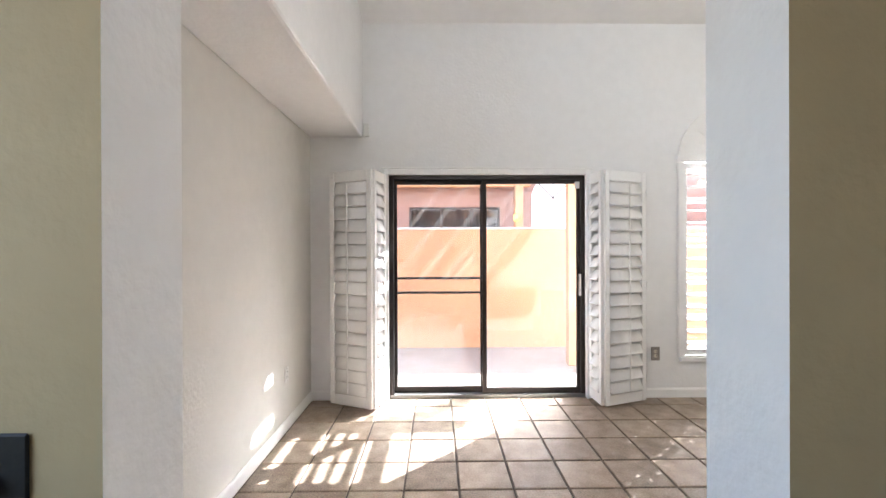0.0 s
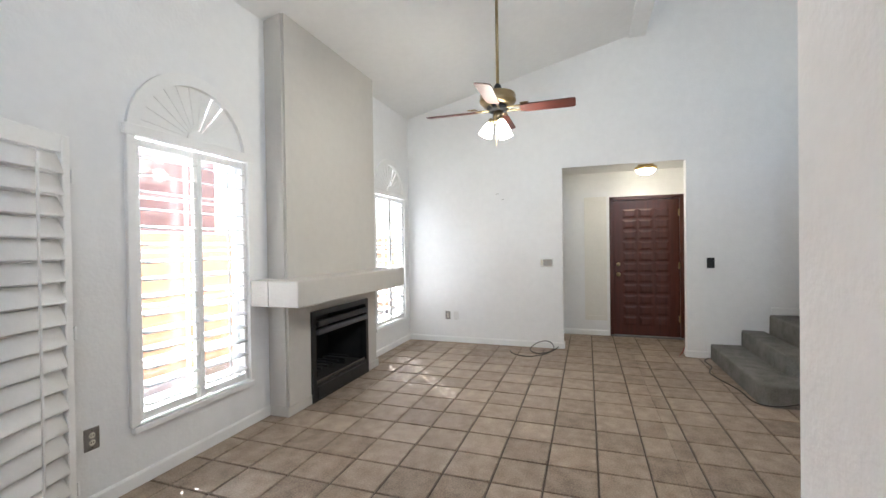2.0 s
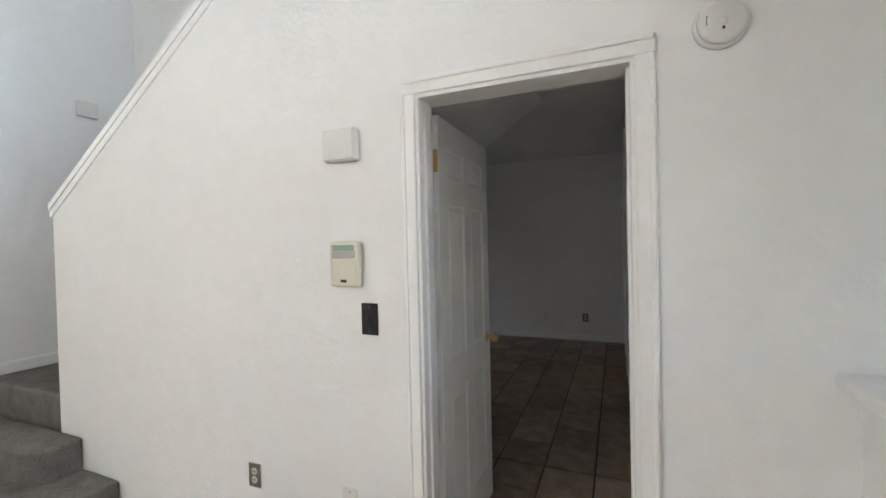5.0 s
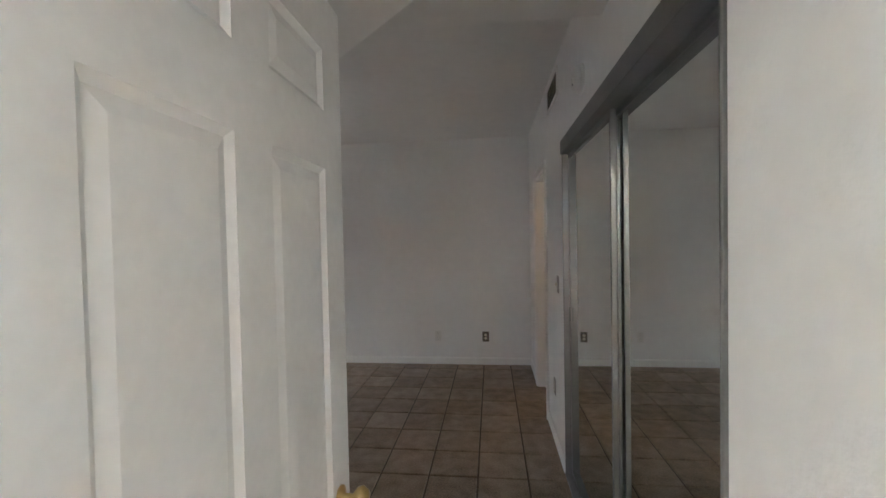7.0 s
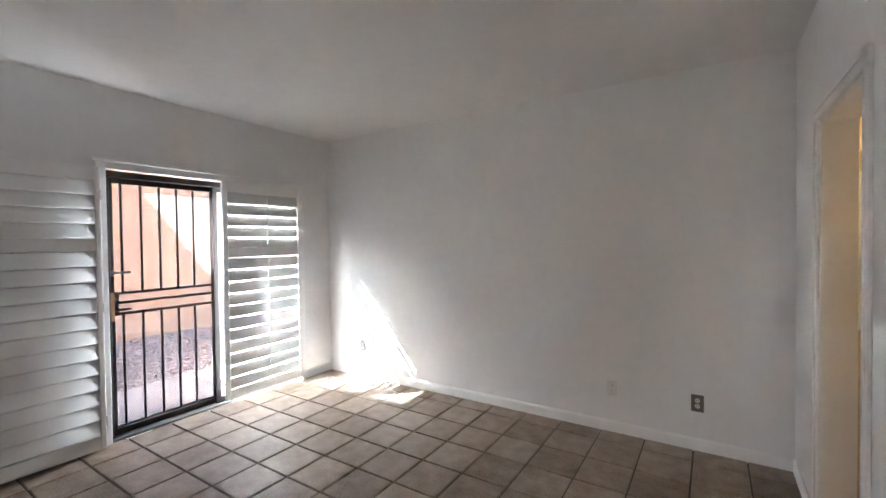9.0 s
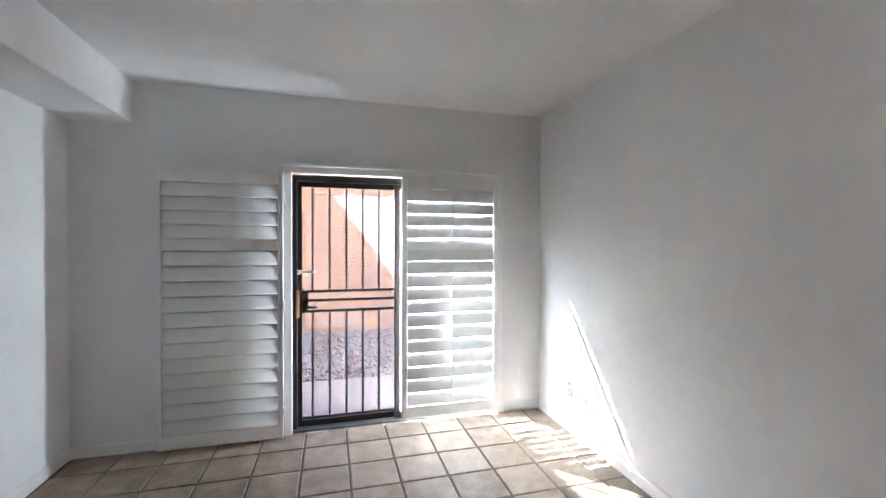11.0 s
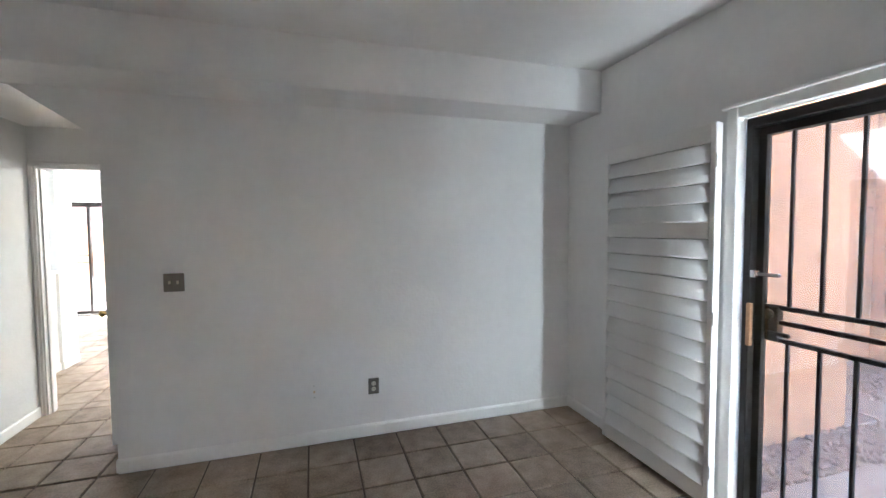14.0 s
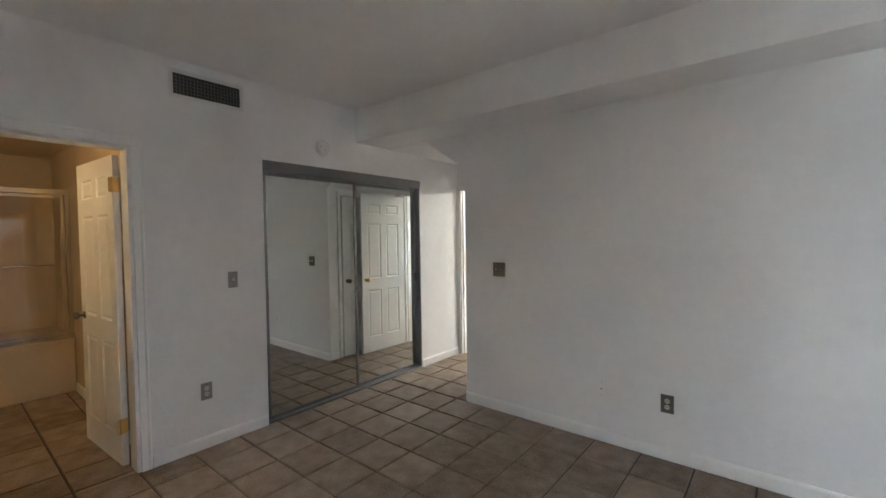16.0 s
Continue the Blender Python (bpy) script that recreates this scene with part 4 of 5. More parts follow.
part("flap", box(-0.058, -0.0375, -0.085, 0.058, -0.033, 0.018, 0.006, 2), ALMOND, al)
part("badge", box(-0.014, -0.039, -0.074, 0.014, -0.037, -0.062), DARK, al)
for nm, mm, lab in (("wall_chime", ON_S(4.0, 1.893), "small white box with a corner cover on the wall"), ("wall_sensor", ON_E(-1.045, 2.705), "white box sensor high on the stairwell wall")):
    ch = thing(nm, mm, lab, "sensor")
    part("housing", box(-0.075, -0.045, -0.065, 0.075, 0, 0.065, 0.006, 2), PLASTIC, ch)
    part("lid", box(-0.072, -0.05, -0.062, 0.072, -0.0445, 0.062, 0.005, 2), PLASTIC, ch)


def detector(m, label):
    d = thing("smoke_detector", m, label, "smoke detector")
    part("base", lathe([(0.072, 0), (0.072, 0.012), (0.066, 0.02)], 32, pose(0, 0, 0, 90)), PLASTIC, d, smooth=True)
    part("cover", lathe([(0.064, 0.018), (0.062, 0.034), (0.05, 0.042), (0.012, 0.044)], 32, pose(0, 0, 0, 90)), PLASTIC, d, smooth=True)
    part("test_button", lathe([(0.012, 0.043), (0.011, 0.047), (0.002, 0.048)], 16, pose(0.0, 0, -0.006, 90)), PLASTIC, d, smooth=True)
    for i in range(3):
        part("vent_slot", box(-0.042 + i * 0.008, -0.0425, -0.012, -0.038 + i * 0.008, -0.038, 0.014), DARK, d)
    part("led", box(-0.003, -0.0455, -0.03, 0.003, -0.042, -0.022), DARK, d)
    return d


detector(ON_S(2.672, 2.104), "round white smoke detector above the bedroom door")
for i, (y, z) in enumerate(((2.945, 2.18), (2.865, 2.10))):
    hk = thing("wall_anchor", ON_E(y, z), "small white wall anchor stuck in the tall wall", "anchor")
    part("plug", lathe([(0.010, 0), (0.012, 0.006), (0.004, 0.016)], 10, pose(0, 0, 0, 90)), PLASTIC, hk)
    part("hook", rod((0, -0.012, 0), (0.03, -0.02, 0.008), 0.003), PEWTER, hk)
sb2 = thing("soffit_sensor", pose(0.155, LN - 0.002, 2.385), "white motion sensor under the soffit corner", "sensor")
part("housing", box(-0.022, -0.03, -0.01, 0.028, 0, 0.11, 0.006, 2), PLASTIC, sb2)


def cable(name, pts, r, mat, label):
    cu = bpy.data.curves.new(name, 'CURVE')
    cu.dimensions, cu.bevel_depth, cu.bevel_resolution, cu.resolution_u = '3D', r, 2, 6
    sp = cu.splines.new('NURBS')
    sp.points.add(len(pts) - 1)
    for p, q in zip(sp.points, pts):
        p.co = (*q, 1)
    sp.use_endpoint_u, sp.order_u = True, 4
    cu.materials.append(mat)
    return tagged(new(name, cu), label, "cable")


cable("cable", [(LE - 0.05, 0.30, 0.012), (7.05, 0.42, 0.008), (6.85, 0.33, 0.008), (6.68, 0.40, 0.008), (6.52, 0.47, 0.008), (6.25, 0.40, 0.008), (5.97, 0.31, 0.008), (5.72, 0.33, 0.008), (5.60, 0.28, 0.008), (5.545, 0.15, 0.02), (5.545, 0.0, 0.075), (5.548, -0.13, 0.09), (5.548, -0.22, 0.07), (5.54, -0.28, 0.02), (5.52, -0.285, 0.008)], 0.006, RUBBER, "black cable lying round the foot of the stairs")
cable("cable", [(5.50, -0.275, 0.007), (5.36, -0.24, 0.007), (5.05, -0.02, 0.007), (4.72, 0.11, 0.007), (4.48, 0.09, 0.007), (4.29, 0.02, 0.007), (4.18, -0.08, 0.007), (4.16, -0.2, 0.007), (4.20, -0.275, 0.012)], 0.0075, GREYCABLE, "pale grey cable curving over the floor by the wall")
cable("cable", [(LE - 0.02, 2.10, 0.03), (7.14, 2.13, 0.012), (6.98, 2.18, 0.008), (6.80, 2.34, 0.008), (6.92, 2.47, 0.02), (7.06, 2.44, 0.06), (7.12, 2.34, 0.11), (7.13, 2.22, 0.13), (7.11, 2.13, 0.05), (6.95, 2.18, 0.01), (6.76, 2.30, 0.008), (6.66, 2.43, 0.007), (6.68, 2.58, 0.007), (6.80, 2.70, 0.007), (6.92, 2.72, 0.007)], 0.006, RUBBER, "dark looped cable lying against the tall wall")
cable("cable", [(7.33, 0.535, 0.10), (7.30, 0.56, 0.02), (7.28, 0.6, 0.008), (7.2, 0.62, 0.006)], 0.004, REDWIRE, "short red wire at the entry corner")


# ---------------------------------------------------------------- bedroom: openings
bd = tagged(thing("door_4", pose(0, 0, 0), "dark bronze sliding glass door with white lining", "patio door"), kind="structure")
q0, q1, qz = BSL[0] + 0.03, BSL[1] - 0.03, 2.075
xs = BE + 0.075
for a, b in ((q0, q0 + 0.035), (q1 - 0.035, q1)):
    part("frame_jamb", box(xs - 0.035, a, 0.0, xs + 0.07, b, qz, 0.004, 1), BRONZE, bd)
part("frame_head", box(xs - 0.035, q0, qz - 0.05, xs + 0.07, q1, qz, 0.004, 1), BRONZE, bd)
part("frame_sill", box(xs - 0.06, q0, 0.0, xs + 0.07, q1, 0.022, 0.004, 1), ALU, bd, "grey aluminium sill track")
s = part("fixed_sash", slab("x", xs - 0.02, xs + 0.01, q0 + 0.02, -3.90, 0.02, qz - 0.04, [(q0 + 0.06, -3.945, 0.07, qz - 0.09)]), BRONZE, bd)
g = part("pane", box(xs - 0.008, q0 + 0.05, 0.065, xs - 0.002, -3.94, qz - 0.085), GLASS, s)
g.visible_shadow = False
s = part("sliding_sash", slab("x", xs + 0.012, xs + 0.036, -3.95, q1 - 0.03, 0.02, qz - 0.04, [(-3.912, q1 - 0.07, 0.07, qz - 0.09)]), BRONZE, bd)
g = part("pane", box(xs + 0.021, -3.92, 0.065, xs + 0.027, q1 - 0.062, qz - 0.085), GLASS, s)
g.visible_shadow = False
part("lock_plate", box(xs - 0.03, q1 - 0.06, 1.27, xs + 0.01, q1 - 0.02, 1.31, 0.003, 1), CHROME, bd, "small chrome latch")
part("latch_bar", box(xs - 0.022, q1 - 0.17, 1.28, xs - 0.005, q1 - 0.05, 1.30, 0.003, 1), CHROME, bd, "chrome latch bar")
part("pull_handle", box(xs - 0.045, q1 - 0.052, 0.92, xs - 0.02, q1 - 0.028, 1.14, 0.006, 2), CEDAR, bd, "orange wooden pull handle")
tr = tagged(thing("trim_bedroom_slider", pose(0, 0, 0), "white wooden lining round the bedroom slider", "trim"), kind="structure")
for a, b, c, d in ((BSL[0] - 0.03, q0, 0, BSL[2] + 0.02), (q1, BSL[1] + 0.03, 0, BSL[2] + 0.02)):
    part("casing_strip", box(BE - 0.02, a, c, xs - 0.036, b, d, 0.004, 1), TRIM, tr)
part("casing_strip", box(BE - 0.02, q0, qz + 0.002, xs - 0.036, q1, BSL[2] + 0.02, 0.004, 1), TRIM, tr)
part("casing_strip", box(BE - 0.034, BSL[0] - 0.05, BSL[2] + 0.02, BE - 0.001, BSL[1] + 0.05, BSL[2] + 0.04, 0.004, 1), TRIM, tr)
part("magnet_catch", box(BE - 0.03, -3.93, 2.09, BE - 0.02, -3.88, 2.108, 0.002, 1), TRIM, tr)

# iron security door outside the open half
sd = thing("security_door", pose(xs + 0.085, 0, 0), "black iron security door with upright bars", "security door")
sx = 0.012
for a in ((-3.955, -3.93), (-3.115, -3.09)):
    part("side_rail", box(-sx, a[0], 0.02, sx, a[1], 2.03, 0.002, 1), BLACK, sd)
for z0, z1 in ((0.02, 0.07), (1.99, 2.03)):
    part("cross_rail", box(-sx, -3.93, z0, sx, -3.115, z1, 0.002, 1), BLACK, sd)
for z in (0.955, 1.045, 1.12):
    part("cross_rail", box(-sx, -3.93, z - 0.011, sx, -3.115, z + 0.011, 0.002, 1), BLACK, sd)
for i in range(5):
    y = -3.225 - i * 0.138
    part("bar", box(-0.007, y - 0.007, 0.07, 0.007, y + 0.007, 0.944), BLACK, sd)
    part("bar", box(-0.007, y - 0.007, 1.131, 0.007, y + 0.007, 1.99), BLACK, sd)
part("mesh_screen", box(0.012, -3.93, 0.07, 0.0135, -3.115, 1.99), MESH, sd, "fine wire mesh, tinted to dim the yard behind it")
lk = part("lock_box", box(-0.028, -3.19, 0.95, 0.02, -3.115, 1.125, 0.004, 1), BLACK, sd)
part("deadbolt", lathe([(0.026, 0), (0.026, 0.01), (0.018, 0.016)], 16, pose(-0.028, -3.15, 1.085, 0, -90)), PEWTER, lk, smooth=True)
part("lever", box(-0.055, -3.26, 0.985, -0.035, -3.15, 1.003, 0.004, 2), BLACK, lk)

G2 = "shutters of the bedroom slider"
shutter(pose(BE - 0.045, -2.578, 0.02, 0, 0, -90), 0.86, 2.05, 73, "white plantation shutter with closed louvres folded against the wall", G2, divider=1.49, stile=0.035, rail=0.10, rods=0, jitter=1.0)
shutter(pose(BE - 0.075, -2.588, 0.02, 0, 0, -90), 0.86, 2.05, 75, "white plantation shutter with closed louvres folded against the wall", G2, divider=1.49, stile=0.035, rail=0.10, rods=0, jitter=1.0)
shutter(pose(BE - 0.012, -4.385, 0.035, 0, 0, -90), 0.87, 2.055, 85.8, "white plantation shutter with half-open louvres in the sun", G2, divider=1.385, stile=0.045, rail=0.10, jitter=1.3, upper=84)

# ---------------------------------------------------------------- bedroom: mirrored closet
mc = thing("mirror_closet", pose(0, 0, 0), "two sliding mirror doors in grey metal frames", "closet doors")
m0, m1 = -2.938, -1.12
part("top_track", box(BW - 0.085, m0 + 0.002, 2.015, BW + 0.018, m1 - 0.002, 2.098, 0.003, 1), ALU, mc)
part("bottom_track", box(BW - 0.085, m0 + 0.002, 0.0, BW + 0.012, m1 - 0.002, 0.018, 0.003, 1), ALU, mc)
for a in ((m0 + 0.002, m0 + 0.014), (m1 - 0.014, m1 - 0.002)):
    part("side_channel", box(BW - 0.085, a[0], 0.018, BW + 0.010, a[1], 2.015, 0.003, 1), ALU, mc)
mid = -2.03
for nm, a, b, x in (("mirror_door", m0 + 0.016, mid + 0.03, BW - 0.035), ("mirror_door", mid - 0.01, m1 - 0.016, BW - 0.063)):
    d = part(nm, slab("x", x - 0.012, x + 0.008, a, b, 0.02, 2.012, [(a + 0.022, b - 0.022, 0.045, 1.985)]), ALU, mc)
    part("mirror_glass", box(x - 0.006, a + 0.02, 0.043, x + 0.002, b - 0.02, 1.987), MIRROR, d, "clear mirror glass")
part("finger_pull", box(BW - 0.056, m1 - 0.036, 0.98, BW - 0.049, m1 - 0.021, 1.07, 0.002, 1), DARK, mc)
part("finger_pull", box(BW - 0.029, m0 + 0.021, 0.98, BW - 0.023, m0 + 0.036, 1.07, 0.002, 1), DARK, mc)

# bedroom fittings
vt = thing("wall_vent", ON_BW(-3.325, 2.53), "white register with a dark grid high on the wall", "vent")
part("vent_frame", slab("y", -0.012, -0.001, -0.245, 0.245, -0.095, 0.095, [(-0.222, 0.222, -0.07, 0.07)]), PLASTIC, vt)
part("backing", box(-0.222, -0.003, -0.07, 0.222, -0.001, 0.07), DARK, vt)
for i in range(1, 20):
    x = -0.222 + 0.444 * i / 20
    part("slat", box(x - 0.0016, -0.010, -0.07, x + 0.0016, -0.004, 0.07), PEWTER, vt)
for i in range(1, 6):
    z = -0.07 + 0.14 * i / 6
    part("slat", box(-0.222, -0.0088, z - 0.0016, 0.222, -0.0045, z + 0.0016), PEWTER, vt)
detector(ON_BW(-2.385, 2.275), "round white smoke detector above the mirrored closet")
plate("switch", ON_BW(-3.19, 1.18), "grey metal switch plate by the closet", "switch", STEEL, "toggle", 0.07, 0.118)
plate("outlet", ON_BW(-3.395, 0.405), "grey metal outlet plate by the closet", "outlet", STEEL, "outlet", 0.075, 0.12)
plate("switch", ON_BN(4.185, 1.195), "dark metal double switch plate on the bedroom wall", "switch", PEWTER, "toggle", 0.118, 0.118)
plate("outlet", ON_BN(5.452, 0.365), "dark metal outlet plate on the bedroom wall", "outlet", PEWTER, "outlet", 0.078, 0.12)
plate("cable_jack", ON_BN(5.03, 0.375), "white cable jack plate on the bedroom wall", "wall plate", WHITE, "jack", 0.07, 0.115)
plate("outlet", ON_BS(6.60, 0.345), "grey metal outlet plate on the bedroom wall", "outlet", STEEL, "outlet", 0.075, 0.118)
plate("outlet", ON_BS(3.965, 0.34), "white outlet plate on the bedroom wall", "outlet", PLASTIC, "outlet", 0.075, 0.118)
plate("outlet", ON_BS(3.395, 0.335), "dark metal outlet plate on the bedroom wall", "outlet", PEWTER, "outlet", 0.078, 0.12)

# hall closet door
tagged(six_panel(pose(HE - 0.006, -0.735, 0, 0, 0, -90), 0.67, 1.985, "white closet door under the stairs with dark knob, shut", "door_5", knob=PEWTER), kind="structure")
casing("trim_hall_closet", (-1.42, -0.72, 2.0), "x", HE, -1, 0.045)

# ---------------------------------------------------------------- bathroom
casing("trim_bath_door", (-4.535, -3.795, 2.075), "x", BW, 1, 0.06)
bj = tagged(thing("door_frame", pose(0, 0, 0), "white bathroom door jamb", "door frame"), kind="structure")
for a in ((-4.535, -4.515), (-3.815, -3.795)):
    part("jamb", box(BW - T - 0.003, a[0], 0, BW + 0.003, a[1], 2.055, 0.002, 1), TRIM, bj)
part("jamb", box(BW - T - 0.003, -4.535, 2.055, BW + 0.003, -3.795, 2.075, 0.002, 1), TRIM, bj)
tagged(six_panel(pose(BW - T - 0.03, -3.835, 0, 0, 0, 184), 0.715, 2.03, "white six-panel bathroom door standing open in warm light", "door_6", knob=PEWTER), kind="structure")
tub = thing("bathtub", pose(0, 0, 0), "almond bathtub with a plain apron", "bathtub")
part("apron", box(0.56, BS + 0.055, 0.0, 0.62, -3.725, 0.50, 0.012, 2), TUBM, tub)
part("rim", slab("x", -0.29, 0.64, BS + 0.055, -3.725, 0.50, 0.535), TUBM, tub)
sh = thing("shower_door", pose(0.585, 0, 0), "chrome framed sliding shower door over the tub", "shower door")
part("top_rail", box(-0.03, BS + 0.055, 1.93, 0.03, -3.725, 1.98, 0.004, 1), CHROME, sh)
part("bottom_rail", box(-0.03, BS + 0.055, 0.537, 0.03, -3.725, 0.57, 0.004, 1), CHROME, sh)
part("side_rail", box(-0.025, -3.765, 0.57, 0.025, -3.727, 1.93, 0.004, 1), CHROME, sh)
for a, b, x in ((-4.5, -3.77, -0.012), (BS + 0.07, -4.45, 0.012)):
    f = part("door_leaf", slab("x", x - 0.008, x + 0.008, a, b, 0.575, 1.925, [(a + 0.025, b - 0.025, 0.6, 1.9)]), CHROME, sh)
    g = part("pane", box(x - 0.003, a + 0.02, 0.595, x + 0.003, b - 0.02, 1.905), GLASS, f)
    g.visible_shadow = False
part("towel_bar", box(0.03, -4.4, 1.25, 0.045, -3.85, 1.265, 0.004, 1), CHROME, sh)
van = thing("vanity", pose(2.2, BS + 0.055, 0), "tan bathroom vanity along the far wall", "vanity")
part("cabinet", box(-0.55, 0, 0.0, 0.5, 0.52, 0.78, 0.005, 1), TAN, van)
part("countertop", box(-0.57, 0, 0.78, 0.52, 0.55, 0.82, 0.008, 2), TUBM, van)
for i in range(3):
    dr = part("drawer", box(0.501, 0.03, 0.08 + i * 0.23, 0.515, 0.49, 0.28 + i * 0.23, 0.004, 1), TAN, van)
vm = thing("vanity_mirror", pose(2.2, BS + 0.053, 1.45), "frameless mirror above the vanity", "mirror")
part("mirror_glass", box(-0.5, 0, -0.5, 0.48, 0.006, 0.55), MIRROR, vm)
BULB = glow("vanity_bulb_glass", (1.0, 0.72, 0.40), 1.0)
bl = thing("vanity_light", pose(2.15, BS + 0.055, 2.12), "warm vanity light bar above the mirror", "light")
part("light_bar", box(-0.35, 0, -0.04, 0.35, 0.05, 0.04, 0.006, 1), BRASS, bl)
for i in range(4):
    part("bulb", lathe([(0.012, 0), (0.04, 0.03), (0.045, 0.055), (0.03, 0.085), (0.004, 0.095)], 16, pose(-0.26 + i * 0.175, 0.05, 0, -90)), BULB, bl, smooth=True)
lamp("vanity_bulbs", (2.15, BS + 0.32, 2.1), 0.22, (1.0, 0.66, 0.30), 0.12)


# ---------------------------------------------------------------- outside
G0 = -0.10
structure("ground", box(-150, -150, G0 - 0.5, 150, 150, G0 - 0.02), EARTH, "dry desert ground", "ground")
structure("patio", box(-2.5, LN + OUT, G0 - 0.2, 5.0, 6.6, -0.045, 0.01), CONC, "pale concrete patio slab", "patio")
structure("roof", box(LW - 0.5, BS - 0.6, TOP, FX + 0.3, LN + 0.5, TOP + 0.2), ROOFT, "house roof", "roof")
structure("roof_bedroom", box(BW, BS - 0.3, 3.0, 8.16, -2.2, 3.15), ROOFT, "low roof over the bedroom", "roof")
gw = thing("garden_wall", pose(0, 6.5, 0), "orange stucco garden wall with a pale capping", "garden wall")
part("wall_body", box(-4.5, 0, G0 - 0.1, 11.5, 0.2, 1.64, 0.012, 2), STUCCO, gw)
part("capping", box(-4.5, -0.01, 1.64, 11.5, 0.21, 1.665, 0.008, 1), LIMEW, gw)
po = thing("patio_post", pose(2.43, 5.60, -0.045), "orange painted timber patio post", "post")
part("shaft", box(-0.06, -0.06, 0.0, 0.06, 0.06, 2.62, 0.008, 2), CEDAR, po)
part("beam", box(-5.2, -0.06, 2.46, 0.55, 0.06, 2.619, 0.01, 1), CEDAR, po)
# slatted timber cover over the patio
pc = thing("patio_cover", pose(0, 0, 2.62), "orange timber patio cover with uneven board gaps", "patio cover")
edge = [2.588, 2.43, 2.31, 2.21, 2.105, 1.89, 1.63, 1.40] + [1.19 - 0.21 * i for i in range(20)]
for i, (a, b) in enumerate(zip(edge, edge[1:])):
    part("board", box(b + (0.032 if i < 7 else 0.002), LN + OUT + 0.01, 0.0, a - (0.032 if 0 < i < 8 else 0.002 if i else 0.0), 5.92, 0.02, 0.002, 1), CEDAR, pc)
# neighbouring house
nh = thing("house", pose(0, 10.2, 0), "mauve stucco neighbouring house with a tiled eave", "house")
nwall = slab("y", 0, 0.25, -8, 9, G0, 4.6, [(0.15, 2.25, 1.15, 2.32), (2.98, 3.98, 1.2, 2.50)])
part("wall_body", nwall, MAUVE, nh)
wn1 = part("window", slab("y", 0.03, 0.08, 0.15, 2.25, 1.15, 2.32, [(0.2, 0.86, 1.2, 2.27), (0.92, 1.56, 1.2, 2.27), (1.62, 2.2, 1.2, 2.27)]), BRONZE, nh, "dark framed window")
for a, b in ((0.2, 0.86), (0.92, 1.56), (1.62, 2.2)):
    part("pane", box(a - 0.01, 0.05, 1.19, b + 0.01, 0.06, 2.28), DGLASS, wn1)
# near-black sheet in place of the shade inside the neighbour's rooms
part("unlit_room_sheet", box(-0.2, 0.4, 0.8, 4.4, 0.45, 4.0), DARK, nh)
wn2 = part("window", slab("y", -0.02, 0.06, 2.98, 3.98, 1.2, 2.50, [(3.03, 3.45, 1.25, 1.82), (3.51, 3.93, 1.25, 1.82), (3.03, 3.45, 1.88, 2.45), (3.51, 3.93, 1.88, 2.45)]), TRIM, nh, "white framed arched window")
part("blind", box(3.0, 0.065, 1.22, 3.96, 0.075, 2.48), TRIM, wn2)
n = 20
part("fan_light", prism([(3.48 + 0.5 * math.cos(math.pi * i / n), 2.52 + 0.5 * math.sin(math.pi * i / n)) for i in range(n + 1)], -0.02, 0.0, "xz"), TRIM, wn2)
for k in range(1, 4):
    a = math.pi * k / 4
    part("fan_bar", rod((3.48, -0.024, 2.52), (3.48 + 0.5 * math.cos(a), -0.024, 2.52 + 0.5 * math.sin(a)), 0.012, 6), BRONZE, wn2)
part("eave_beam", box(-8, -0.5, 2.72, 2.85, -0.32, 2.98, 0.01, 1), CEDAR, nh)
part("pillar", box(2.5, -0.55, G0, 2.68, -0.37, 3.2, 0.01, 1), CEDAR, nh)
rf = part("roof", box(-8, -0.9, 3.10, 2.9, 0.3, 3.2), ROOFT, nh)
for i in range(54):
    x = -7.9 + i * 0.2
    part("roof_tile", lathe([(0.085, 0), (0.075, 0.75)], 8, pose(x, -1.0, 3.16, -72)), ROOFT, rf)
part("wall_lamp", lathe([(0.03, 0), (0.055, 0.04), (0.055, 0.12), (0.02, 0.16)], 12, pose(2.5, -0.62, 1.95)), glow("yellow_lamp_glass", (1.0, 0.68, 0.10), 0.25), nh, "yellow glass wall lamp", smooth=True)

# side yard behind the bedroom slider
structure("step_slab", box(BE + OUT, -4.3, G0 - 0.15, 8.55, -2.95, -0.035, 0.012), CONC, "pale concrete step outside the bedroom", "paving")
yw = thing("garden_wall", pose(11.65, 0, 0), "orange stucco yard wall with a timber gate opening", "garden wall")
part("wall_body", slab("x", 0, 0.2, -8.5, -0.6, G0 - 0.1, 3.4, [(-2.745, -1.90, G0 - 0.2, 2.02)]), STUCCO, yw)
part("ledge", box(-0.03, -8.5, 2.42, 0.0, -0.6, 2.47, 0.006, 1), STUCCO, yw)
gt = thing("yard_door", pose(11.70, -2.322, G0 + 0.02), "tan flush yard door with brass knobs, shut", "door")
part("leaf", box(-0.01, -0.38, 0.0, 0.035, 0.38, 2.06, 0.004, 1), YARDDOOR, gt)
part("frame_head", box(-0.06, -0.44, 2.06, 0.04, 0.44, 2.13, 0.006, 1), YARDFRAME, gt)
for s in (-1, 1):
    part("frame_jamb", box(-0.06, s * 0.41 - 0.03, 0, 0.04, s * 0.41 + 0.03, 2.06, 0.005, 1), YARDFRAME, gt)
